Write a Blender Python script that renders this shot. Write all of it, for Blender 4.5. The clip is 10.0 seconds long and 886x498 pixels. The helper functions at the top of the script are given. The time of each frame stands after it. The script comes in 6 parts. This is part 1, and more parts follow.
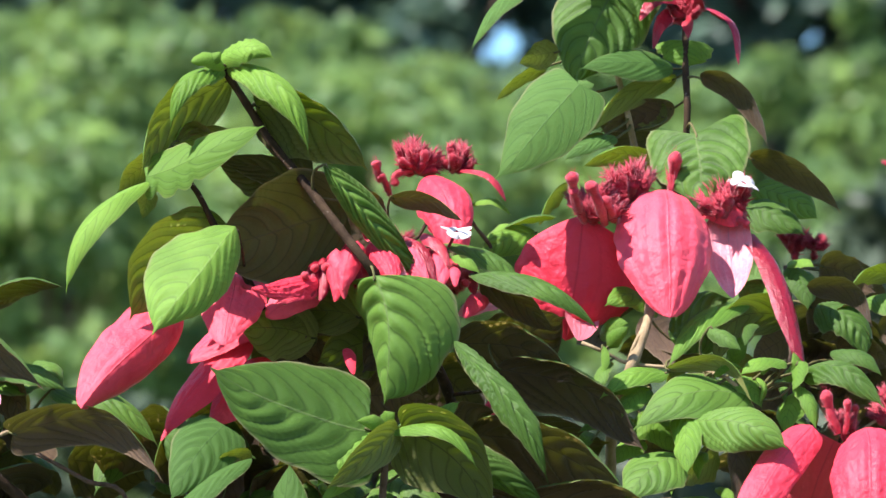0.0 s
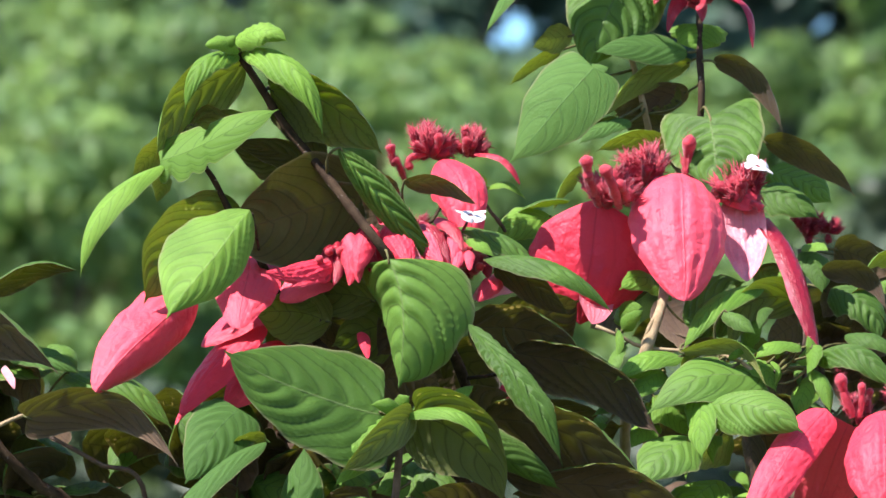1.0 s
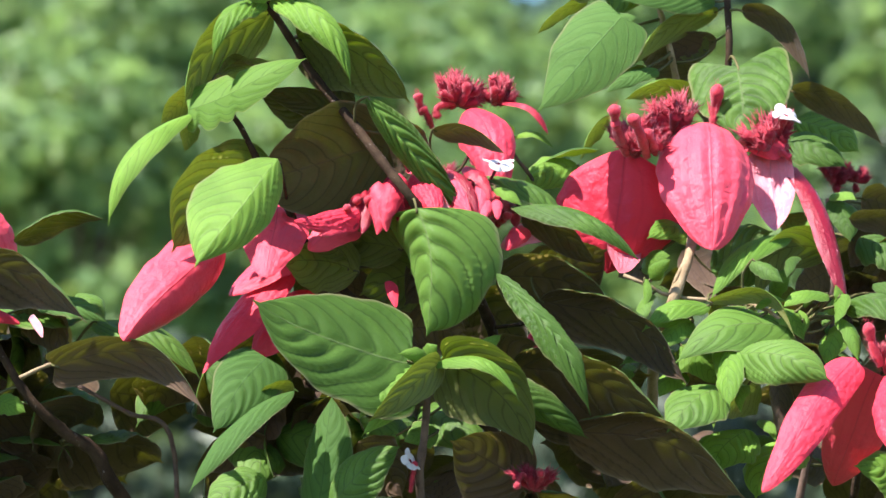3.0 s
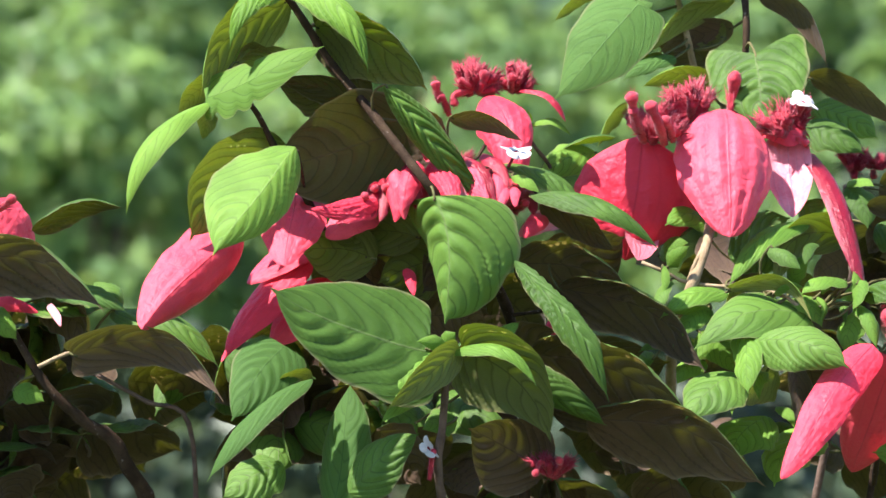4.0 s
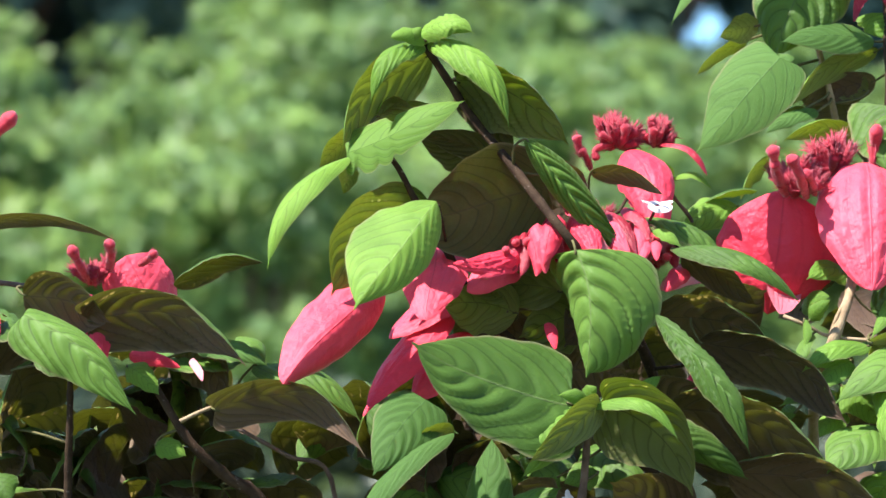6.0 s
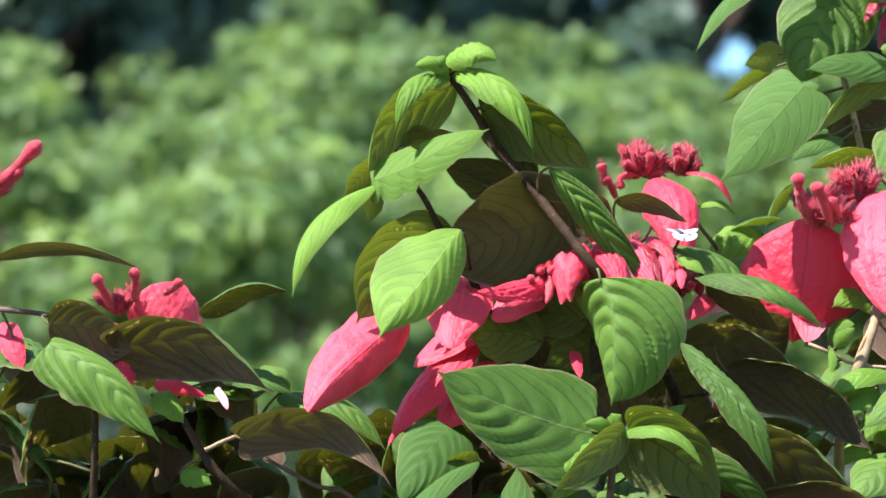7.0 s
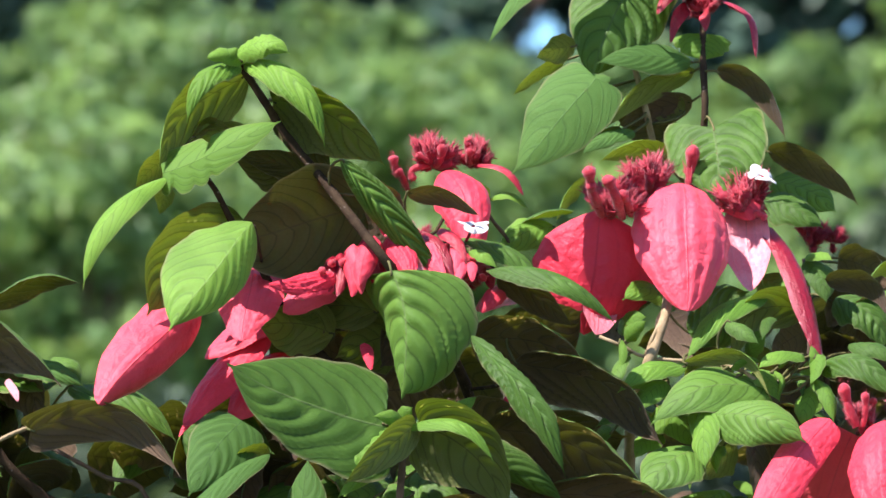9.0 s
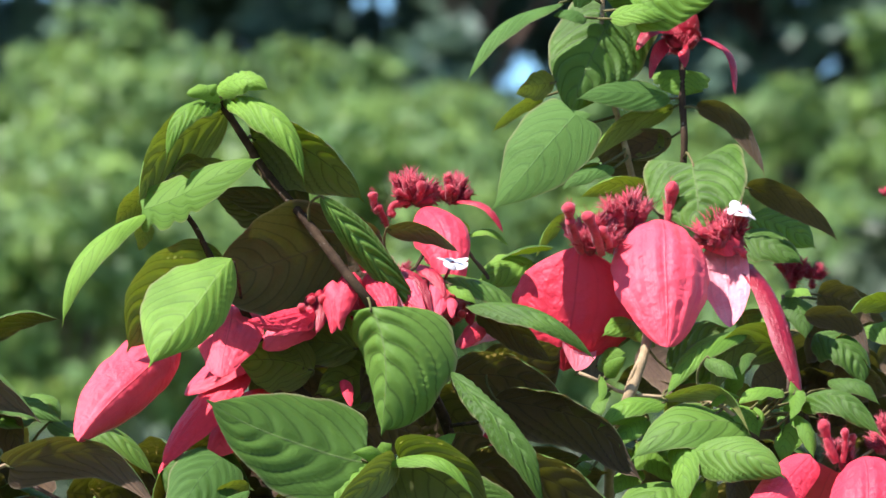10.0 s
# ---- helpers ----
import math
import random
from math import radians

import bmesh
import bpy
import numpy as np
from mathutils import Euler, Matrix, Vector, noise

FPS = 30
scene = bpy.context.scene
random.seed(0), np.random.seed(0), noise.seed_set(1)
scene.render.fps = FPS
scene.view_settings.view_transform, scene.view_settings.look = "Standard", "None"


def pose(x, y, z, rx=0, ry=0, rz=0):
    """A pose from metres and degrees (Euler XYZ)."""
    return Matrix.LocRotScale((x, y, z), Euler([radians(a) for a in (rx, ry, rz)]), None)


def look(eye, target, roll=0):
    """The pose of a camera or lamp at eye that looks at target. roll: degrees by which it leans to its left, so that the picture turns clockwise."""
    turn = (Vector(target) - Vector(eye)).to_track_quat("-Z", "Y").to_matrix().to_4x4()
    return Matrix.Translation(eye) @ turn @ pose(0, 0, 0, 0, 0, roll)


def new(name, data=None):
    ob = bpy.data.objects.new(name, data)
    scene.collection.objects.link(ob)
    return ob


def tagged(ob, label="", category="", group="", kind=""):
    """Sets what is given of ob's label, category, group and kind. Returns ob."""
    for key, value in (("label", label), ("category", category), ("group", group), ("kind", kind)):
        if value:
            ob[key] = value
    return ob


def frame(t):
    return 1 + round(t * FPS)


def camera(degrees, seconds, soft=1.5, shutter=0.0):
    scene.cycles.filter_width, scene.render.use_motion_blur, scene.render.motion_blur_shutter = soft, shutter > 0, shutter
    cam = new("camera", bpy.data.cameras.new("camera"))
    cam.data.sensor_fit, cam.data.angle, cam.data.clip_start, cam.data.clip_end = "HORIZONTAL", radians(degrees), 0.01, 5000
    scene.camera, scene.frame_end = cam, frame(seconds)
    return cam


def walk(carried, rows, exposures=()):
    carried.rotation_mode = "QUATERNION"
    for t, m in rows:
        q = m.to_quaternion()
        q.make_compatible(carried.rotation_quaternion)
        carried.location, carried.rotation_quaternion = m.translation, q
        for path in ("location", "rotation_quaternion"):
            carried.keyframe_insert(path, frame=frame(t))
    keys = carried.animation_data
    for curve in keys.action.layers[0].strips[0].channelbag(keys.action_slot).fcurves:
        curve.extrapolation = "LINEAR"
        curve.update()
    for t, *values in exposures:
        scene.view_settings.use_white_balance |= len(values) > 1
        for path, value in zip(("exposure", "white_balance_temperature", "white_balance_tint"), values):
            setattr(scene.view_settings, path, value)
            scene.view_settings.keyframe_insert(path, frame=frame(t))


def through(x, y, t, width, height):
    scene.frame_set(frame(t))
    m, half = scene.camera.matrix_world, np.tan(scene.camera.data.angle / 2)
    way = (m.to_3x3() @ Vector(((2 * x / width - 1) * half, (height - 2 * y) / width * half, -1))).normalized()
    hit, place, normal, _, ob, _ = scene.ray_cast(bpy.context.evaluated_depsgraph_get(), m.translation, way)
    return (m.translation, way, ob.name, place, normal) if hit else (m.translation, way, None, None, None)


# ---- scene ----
# Camera: a long lens on a hand-held camcorder, 4.6 m from the shrubs, panning and tilting.
cam = camera(8.0, 10.0, soft=1.5)
cam.data.dof.use_dof = True
cam.data.dof.focus_distance = 4.58
cam.data.dof.aperture_fstop = 16.5

EYE = (0.0, -4.6, 1.55)
rows = []
for t, ex, ez, tx, tz, lean in (
    (0, 0.0000, 0.0000, -0.0000, -0.0000, 0.00),
    (0.5, -0.0007, -0.0013, 0.0038, -0.0073, 0.11),
    (1, -0.0030, -0.0020, -0.0104, -0.0119, -0.01),
    (1.5, 0.0000, -0.0020, -0.0048, -0.0181, -0.07),
    (2, -0.0118, -0.0036, -0.0261, -0.0331, 0.17),
    (2.5, -0.0089, -0.0033, -0.0252, -0.0433, -0.04),
    (2.7, -0.0089, -0.0039, -0.0331, -0.0455, 0.05),
    (3.8, -0.0098, -0.0046, -0.0267, -0.0574, -0.22),
    (4, -0.0102, -0.0049, -0.0436, -0.0579, -0.16),
    (4.5, -0.0102, -0.0056, -0.1164, -0.0471, 0.06),
    (5, -0.0105, -0.0056, -0.1536, -0.0312, 0.32),
    (5.5, 0.0013, -0.0066, -0.1447, -0.0232, 0.27),
    (5.7, 0.0020, -0.0072, -0.1370, -0.0228, -0.09),
    (6.8, 0.0046, -0.0085, -0.1521, 0.0008, -0.44),
    (7, 0.0046, -0.0089, -0.1641, 0.0026, -0.37),
    (7.5, 0.0112, -0.0066, -0.1155, 0.0215, -0.45),
    (8, 0.0480, 0.0000, 0.0044, -0.0029, -0.22),
    (8.5, 0.0440, 0.0020, -0.0001, -0.0090, -0.15),
    (9, 0.0185, 0.0036, -0.0125, -0.0038, -0.24),
    (9.5, 0.0131, 0.0007, -0.0072, 0.0077, -0.32),
    (10, 0.0177, 0.0007, 0.0025, 0.0225, -0.29),
):
    rows.append((t, look((ex, EYE[1], EYE[2] + ez), (tx, 0.0, EYE[2] + tz), lean)))
walk(cam, rows, exposures=tuple((t, e, 6420, 21) for t, e in ((0.0, 1.34), (2.0, 1.36), (4.0, 1.54), (5.5, 1.52), (7.5, 1.45), (8.5, 1.29), (10.0, 1.29))))

# ---- light ----
SUN_DIR = Vector((-0.47, -0.21, 0.857)).normalized()
world = bpy.data.worlds.new("sky")
scene.world = world
world.use_nodes = True
wn = world.node_tree
bg = wn.nodes["Background"]
sky = wn.nodes.new("ShaderNodeTexSky")
sky.sky_type = "NISHITA"
sky.sun_disc = False
sky.sun_elevation = math.asin(SUN_DIR.z)
sky.sun_rotation = math.atan2(SUN_DIR.x, SUN_DIR.y)
sky.dust_density = 0.0
sky.ozone_density = 2.0
wn.links.new(sky.outputs[0], bg.inputs[0])
bg.inputs[1].default_value = 0.105
sun_data = bpy.data.lights.new("sun", "SUN")
sun_data.energy = 4.8
sun_data.angle = radians(0.6)
sun_data.color = (1.0, 0.965, 0.91)
sun = new("sun", sun_data)
sun.matrix_world = look(SUN_DIR * 50, (0, 0, 0))


# ---- materials ----
class Nodes:
    """A small helper to wire node materials."""

    def __init__(self, name):
        self.mat = bpy.data.materials.new(name)
        self.mat.use_nodes = True
        self.t = self.mat.node_tree
        self.t.nodes.clear()
        self.out = self.add("ShaderNodeOutputMaterial")

    def add(self, kind, **settings):
        n = self.t.nodes.new(kind)
        for key, value in settings.items():
            if key == "operation":
                n.operation = value
            elif key == "blend":
                n.data_type, n.blend_type = "RGBA", value
        return n

    def link(self, a, b):
        self.t.links.new(a, b)

    def math(self, op, a, b=None):
        n = self.add("ShaderNodeMath", operation=op)
        for i, v in enumerate((a, b)):
            if v is None:
                continue
            if isinstance(v, (int, float)):
                n.inputs[i].default_value = v
            else:
                self.link(v, n.inputs[i])
        return n.outputs[0]

    def mix(self, fac, a, b, blend="MIX"):
        n = self.add("ShaderNodeMix", blend=blend)
        for i, v in ((0, fac), (6, a), (7, b)):
            if isinstance(v, (int, float)):
                n.inputs[i].default_value = v
            elif isinstance(v, tuple):
                n.inputs[i].default_value = (*v, 1)
            else:
                self.link(v, n.inputs[i])
        return n.outputs[2]

    def noise(self, scale, detail=3.0, rough=0.55, vec=None):
        n = self.add("ShaderNodeTexNoise")
        n.inputs["Scale"].default_value, n.inputs["Detail"].default_value = scale, detail
        n.inputs["Roughness"].default_value = rough
        if vec is None:
            vec = self.add("ShaderNodeNewGeometry").outputs["Position"]
        self.link(vec, n.inputs["Vector"])
        return n.outputs[0]

    def ramp(self, fac, lo, hi):
        n = self.add("ShaderNodeMapRange")
        n.interpolation_type = "SMOOTHSTEP"
        self.link(fac, n.inputs[0])
        n.inputs[1].default_value, n.inputs[2].default_value = lo, hi
        return n.outputs[0]

    def finish(self, color, rough=0.5, through=None, amount=0.0, bump=None, height=0.001, spec=0.5, sheen=0.0):
        p = self.add("ShaderNodeBsdfPrincipled")
        for key, v in (("Base Color", color), ("Roughness", rough)):
            if isinstance(v, (int, float)):
                p.inputs[key].default_value = v
            elif isinstance(v, tuple):
                p.inputs[key].default_value = (*v, 1)
            else:
                self.link(v, p.inputs[key])
        p.inputs["Specular IOR Level"].default_value = spec
        p.inputs["Sheen Weight"].default_value = sheen
        if bump is not None:
            b = self.add("ShaderNodeBump")
            b.inputs["Strength"].default_value, b.inputs["Distance"].default_value = 1.0, height
            self.link(bump, b.inputs["Height"])
            self.link(b.outputs[0], p.inputs["Normal"])
        if through is None:
            self.link(p.outputs[0], self.out.inputs[0])
        else:
            tr = self.add("ShaderNodeBsdfTranslucent")
            if isinstance(through, tuple):
                tr.inputs[0].default_value = (*through, 1)
            else:
                self.link(through, tr.inputs[0])
            m = self.add("ShaderNodeMixShader")
            m.inputs[0].default_value = amount
            self.link(p.outputs[0], m.inputs[1])
            self.link(tr.outputs[0], m.inputs[2])
            self.link(m.outputs[0], self.out.inputs[0])
        return self.mat


def blade_material(name, low, high, vein, through, amount, rough=0.5, spec=0.4, vein_fac=0.6, sheen=0.0, relief=0.0005, ribs=1.0, crinkle=0.0):
    """A leaf or bract face: two tones, paler veins along the UV's lines, fine pucker and hairs."""
    m = Nodes(name)
    uv = m.add("ShaderNodeUVMap").outputs[0]
    sep = m.add("ShaderNodeSeparateXYZ")
    m.link(uv, sep.inputs[0])
    u, v = sep.outputs[0], sep.outputs[1]
    ob = m.add("ShaderNodeObjectInfo").outputs["Random"]
    wave = m.math("ABSOLUTE", m.math("SINE", m.math("MULTIPLY", u, math.pi)))
    lateral = m.math("SUBTRACT", 1.0, m.ramp(wave, 0.0, 0.42))
    line = m.math("SUBTRACT", 1.0, m.ramp(wave, 0.02, 0.20))
    rib = m.math("SUBTRACT", 1.0, m.ramp(m.math("ABSOLUTE", v), 0.0, 0.03))
    lines = m.math("MAXIMUM", m.math("MULTIPLY", lateral, 0.55 * ribs), rib)
    # the net of fine veins between the ribs
    spread = m.add("ShaderNodeCombineXYZ")
    m.link(m.math("MULTIPLY", u, 1.0), spread.inputs[0])
    m.link(m.math("MULTIPLY", v, 2.8), spread.inputs[1])
    m.link(m.math("MULTIPLY", ob, 40.0), spread.inputs[2])
    cells = m.add("ShaderNodeTexVoronoi")
    cells.feature = "DISTANCE_TO_EDGE"
    cells.inputs["Scale"].default_value = 3.4
    m.link(spread.outputs[0], cells.inputs["Vector"])
    net = m.math("SUBTRACT", 1.0, m.ramp(cells.outputs["Distance"], 0.0, 0.11))
    coarse = m.noise(38.0, 3.0)
    fine = m.noise(420.0, 4.0, 0.65)
    tone = m.math("ADD", m.math("MULTIPLY", coarse, 0.7), m.math("MULTIPLY", fine, 0.3))
    tone = m.math("ADD", tone, m.math("MULTIPLY", m.math("SUBTRACT", ob, 0.5), 0.42))
    color = m.mix(m.ramp(tone, 0.32, 0.70), low, high)
    color = m.mix(m.math("MULTIPLY", net, 0.07 * ribs), color, tuple(0.6 * c for c in low))
    color = m.mix(m.math("MULTIPLY", m.math("MULTIPLY", lateral, ribs), 0.30 * vein_fac), color, tuple(0.55 * c for c in low))
    color = m.mix(m.math("MULTIPLY", m.math("MULTIPLY", line, ribs), 0.75 * vein_fac), color, tuple(0.45 * c for c in low))
    color = m.mix(m.math("MULTIPLY", rib, 0.40 * vein_fac), color, vein)
    edge = m.ramp(m.math("ABSOLUTE", v), 0.93, 1.0)
    color = m.mix(m.math("MULTIPLY", edge, 0.55 * (ribs == 1.0)), color, (0.30, 0.24, 0.14))
    # browned flecks
    fleck = m.ramp(m.noise(150.0, 2.0), 0.70, 0.78)
    color = m.mix(m.math("MULTIPLY", fleck, 0.35), color, tuple(0.5 * a + 0.5 * b for a, b in zip(low, (0.16, 0.10, 0.05))))
    hgt = m.math("SUBTRACT", m.math("ADD", fine, m.math("MULTIPLY", m.noise(1300.0, 2.0), 0.12)), m.math("MULTIPLY", lines, 0.5))
    hgt = m.math("SUBTRACT", hgt, m.math("MULTIPLY", net, 0.12 * ribs))
    if crinkle:
        # soft quilting between the veins
        quilt = m.math("ABSOLUTE", m.math("SUBTRACT", m.noise(110.0, 1.0, 0.4), 0.5))
        hgt = m.math("ADD", hgt, m.math("MULTIPLY", m.ramp(quilt, 0.0, 0.2), crinkle))
    thru = m.mix(m.math("MULTIPLY", lines, 0.8), through, tuple(0.30 * c for c in through))
    return m.finish(color, rough, thru, amount, hgt, relief, spec, sheen)


leaf_up = blade_material("leaf_top", (0.053, 0.123, 0.018), (0.113, 0.232, 0.035), (0.26, 0.32, 0.13), (0.50, 0.74, 0.13), 0.28, 0.52, 0.22, 0.80, 0.02)
leaf_low = blade_material("leaf_underside", (0.12, 0.135, 0.045), (0.19, 0.195, 0.070), (0.11, 0.085, 0.04), (0.66, 0.70, 0.10), 0.48, 0.65, 0.2, 0.6, 0.05)
young_up = blade_material("young_leaf_top", (0.101, 0.233, 0.026), (0.180, 0.362, 0.047), (0.36, 0.40, 0.14), (0.68, 0.88, 0.15), 0.36, 0.54, 0.22, 0.40, 0.03)
young_low = blade_material("young_leaf_underside", (0.18, 0.20, 0.055), (0.26, 0.28, 0.080), (0.12, 0.11, 0.03), (0.46, 0.50, 0.13), 0.46, 0.6, 0.2, 0.6, 0.05)
grey_up = blade_material("downy_leaf_top", (0.056, 0.134, 0.028), (0.094, 0.205, 0.046), (0.18, 0.31, 0.10), (0.50, 0.74, 0.12), 0.28, 0.65, 0.15, 0.18, 0.02)
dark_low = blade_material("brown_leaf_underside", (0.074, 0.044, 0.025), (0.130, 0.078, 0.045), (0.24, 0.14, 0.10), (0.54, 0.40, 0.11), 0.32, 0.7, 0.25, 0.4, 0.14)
olive_low = blade_material("olive_leaf_underside", (0.070, 0.060, 0.018), (0.114, 0.098, 0.032), (0.20, 0.14, 0.07), (0.52, 0.46, 0.09), 0.16, 0.7, 0.2, 0.5, 0.06)
bract_up = blade_material("bract_face", (0.80, 0.042, 0.076), (0.95, 0.092, 0.135), (0.62, 0.032, 0.06), (0.84, 0.10, 0.15), 0.20, 0.45, 0.32, 0.12, 0.04, 0.0008, 0.45, 0.5)
bract_low = blade_material("bract_back", (0.82, 0.25, 0.31), (0.95, 0.48, 0.52), (0.64, 0.10, 0.18), (0.92, 0.07, 0.12), 0.36, 0.30, 0.8, 0.12, 0.08, 0.0008, 0.6, 0.4)
old_bract = blade_material("old_bract", (0.31, 0.007, 0.023), (0.51, 0.019, 0.043), (0.36, 0.010, 0.03), (0.7, 0.03, 0.05), 0.22, 0.30, 0.65, 0.10, 0.0, 0.0009, 0.45, 0.4)
KINDS = {
    "green": (leaf_up, leaf_low), "young": (young_up, young_low), "grey": (grey_up, leaf_low),
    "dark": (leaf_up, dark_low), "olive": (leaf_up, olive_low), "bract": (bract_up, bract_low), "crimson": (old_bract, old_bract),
}


def bark(name, low, high, rough=0.8, scale=90.0, relief=0.0007):
    m = Nodes(name)
    n1, n2 = m.noise(scale, 4.0), m.noise(scale * 8, 3.0)
    spots = m.ramp(m.noise(scale * 3, 2.0), 0.64, 0.72)
    color = m.mix(m.ramp(n1, 0.3, 0.7), low, high)
    color = m.mix(m.math("MULTIPLY", spots, 0.25), color, (0.42, 0.36, 0.30))
    return m.finish(color, rough, bump=m.math("ADD", n1, n2), height=relief, spec=0.15)


stem_brown = bark("downy_brown_stem", (0.030, 0.018, 0.010), (0.064, 0.041, 0.022))
stem_tan = bark("tan_woody_stem", (0.26, 0.19, 0.10), (0.38, 0.29, 0.17))
stalk_green = bark("downy_leaf_stalk", (0.085, 0.090, 0.032), (0.14, 0.125, 0.05))
stem_grey = bark("grey_woody_stem", (0.085, 0.058, 0.042), (0.17, 0.118, 0.088))


def plain(name, low, high, rough=0.6, scale=60.0, through=None, amount=0.0, sheen=0.0):
    m = Nodes(name)
    n1 = m.noise(scale, 4.0)
    return m.finish(m.mix(m.ramp(n1, 0.3, 0.7), low, high), rough, through, amount, m.noise(scale * 6, 3.0), 0.0006, 0.4, sheen)


bud_red = plain("scarlet_velvet", (0.44, 0.012, 0.032), (0.72, 0.044, 0.075), 0.55, 200.0, (0.8, 0.05, 0.06), 0.2, 0.4)
velvet_red = plain("crimson_velvet", (0.26, 0.005, 0.020), (0.52, 0.017, 0.046), 0.6, 180.0, (0.6, 0.03, 0.05), 0.15, 0.2)
hair_red = plain("crimson_hair", (0.38, 0.016, 0.046), (0.60, 0.052, 0.092), 0.5, 300.0, (0.7, 0.1, 0.12), 0.3)
white_petal = plain("white_petal", (0.78, 0.77, 0.74), (0.84, 0.83, 0.81), 0.6, 200.0, (0.8, 0.8, 0.75), 0.25)
flower_eye = plain("maroon_eye", (0.16, 0.006, 0.012), (0.26, 0.012, 0.02), 0.7, 300.0)


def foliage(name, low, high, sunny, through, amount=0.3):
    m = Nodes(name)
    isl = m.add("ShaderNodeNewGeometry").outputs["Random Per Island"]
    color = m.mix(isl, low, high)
    # noise puts sunny bright blotches, then darker ones, into the leaf colour
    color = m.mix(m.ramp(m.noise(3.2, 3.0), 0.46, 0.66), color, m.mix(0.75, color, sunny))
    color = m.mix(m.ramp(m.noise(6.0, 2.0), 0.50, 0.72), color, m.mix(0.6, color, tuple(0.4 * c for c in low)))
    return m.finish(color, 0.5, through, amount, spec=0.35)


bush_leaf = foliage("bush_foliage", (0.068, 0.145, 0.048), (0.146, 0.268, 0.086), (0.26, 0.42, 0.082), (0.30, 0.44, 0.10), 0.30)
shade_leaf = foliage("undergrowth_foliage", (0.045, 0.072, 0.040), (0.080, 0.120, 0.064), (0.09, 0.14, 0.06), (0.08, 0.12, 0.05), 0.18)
forest_leaf = foliage("forest_foliage", (0.058, 0.118, 0.084), (0.100, 0.178, 0.120), (0.12, 0.21, 0.11), (0.08, 0.14, 0.07), 0.18)


def earth():
    m = Nodes("earth_and_grass")
    n1, n2, n3 = m.noise(0.25, 4.0), m.noise(3.0, 5.0), m.noise(40.0, 4.0)
    color = m.mix(m.ramp(n1, 0.35, 0.65), (0.035, 0.055, 0.020), (0.060, 0.052, 0.032))
    color = m.mix(m.math("MULTIPLY", m.ramp(n2, 0.4, 0.7), 0.6), color, (0.05, 0.10, 0.022))
    return m.finish(color, 0.95, bump=m.math("ADD", n2, n3), height=0.03, spec=0.03)


earth_mat = earth()


# ---- mesh helpers ----
def mesh_object(name, verts, faces, materials, parent=None, at=(0, 0, 0), face_mat=None, uv=None, smooth=True):
    me = bpy.data.meshes.new(name)
    me.from_pydata([tuple(v) for v in verts], [], [tuple(f) for f in faces])
    for m in materials:
        me.materials.append(m)
    if face_mat is not None:
        me.polygons.foreach_set("material_index", np.asarray(face_mat, dtype=np.int32))
    if smooth:
        me.polygons.foreach_set("use_smooth", np.ones(len(me.polygons), dtype=bool))
    if uv is not None:
        layer = me.uv_layers.new(name="UVMap")
        idx = np.zeros(len(me.loops), dtype=np.int32)
        me.loops.foreach_get("vertex_index", idx)
        layer.data.foreach_set("uv", np.asarray(uv, dtype=np.float32)[idx].ravel())
    ob = new(name, me)
    place = Vector(at)
    if parent is not None:
        ob.parent = parent
        up = parent
        while up is not None:
            place = place - up.location
            up = up.parent
    ob.location = place
    return ob


def at(u, v, d):
    """A place among the shrubs: centimetres across, above the lens's height, and away from the camera."""
    return np.array((u / 100, d / 100, EYE[2] + v / 100))


def unit(a):
    return a / (np.linalg.norm(a) + 1e-12)


def spin(vec, axis, deg):
    c, s = math.cos(radians(deg)), math.sin(radians(deg))
    return vec * c + np.cross(axis, vec) * s + axis * np.dot(axis, vec) * (1 - c)


def smooth_path(points, n):
    p = np.array(points, dtype=float)
    p = np.vstack([2 * p[0] - p[1], p, 2 * p[-1] - p[-2]])
    out = []
    segs = len(p) - 3
    for i in range(n + 1):
        x = i / n * segs
        k = min(int(x), segs - 1)
        f = x - k
        a, b, c, d = p[k:k + 4]
        out.append(0.5 * (2 * b + (c - a) * f + (2 * a - 5 * b + 4 * c - d) * f * f + (3 * b - 3 * c + d - a) * f ** 3))
    return np.array(out)


def tube_data(points, r0, r1, n=12, sides=9, knots=0.0, bulb=0.0):
    path = smooth_path(points, n)
    verts, faces = [], []
    ref = np.array((0.3, -1.0, 0.2))
    for i, p in enumerate(path):
        t = unit(path[min(i + 1, n)] - path[max(i - 1, 0)])
        a = unit(np.cross(t, ref))
        b = np.cross(t, a)
        f = i / n
        r = r0 + (r1 - r0) * f
        r *= 1 + knots * (0.5 + 0.5 * math.sin(i * 2.4 + r0 * 9000)) ** 3
        if bulb:
            r *= 1 + bulb * math.exp(-((f - 0.92) / 0.09) ** 2)
            if i == n:
                r *= 0.45
        for k in range(sides):
            w = 2 * math.pi * k / sides
            verts.append(p + (a * math.cos(w) + b * math.sin(w)) * r)
    for i in range(n):
        for k in range(sides):
            faces.append((i * sides + k, i * sides + (k + 1) % sides, (i + 1) * sides + (k + 1) % sides, (i + 1) * sides + k))
    faces.append(tuple(range(sides))[::-1])
    faces.append(tuple(n * sides + k for k in range(sides)))
    return verts, faces


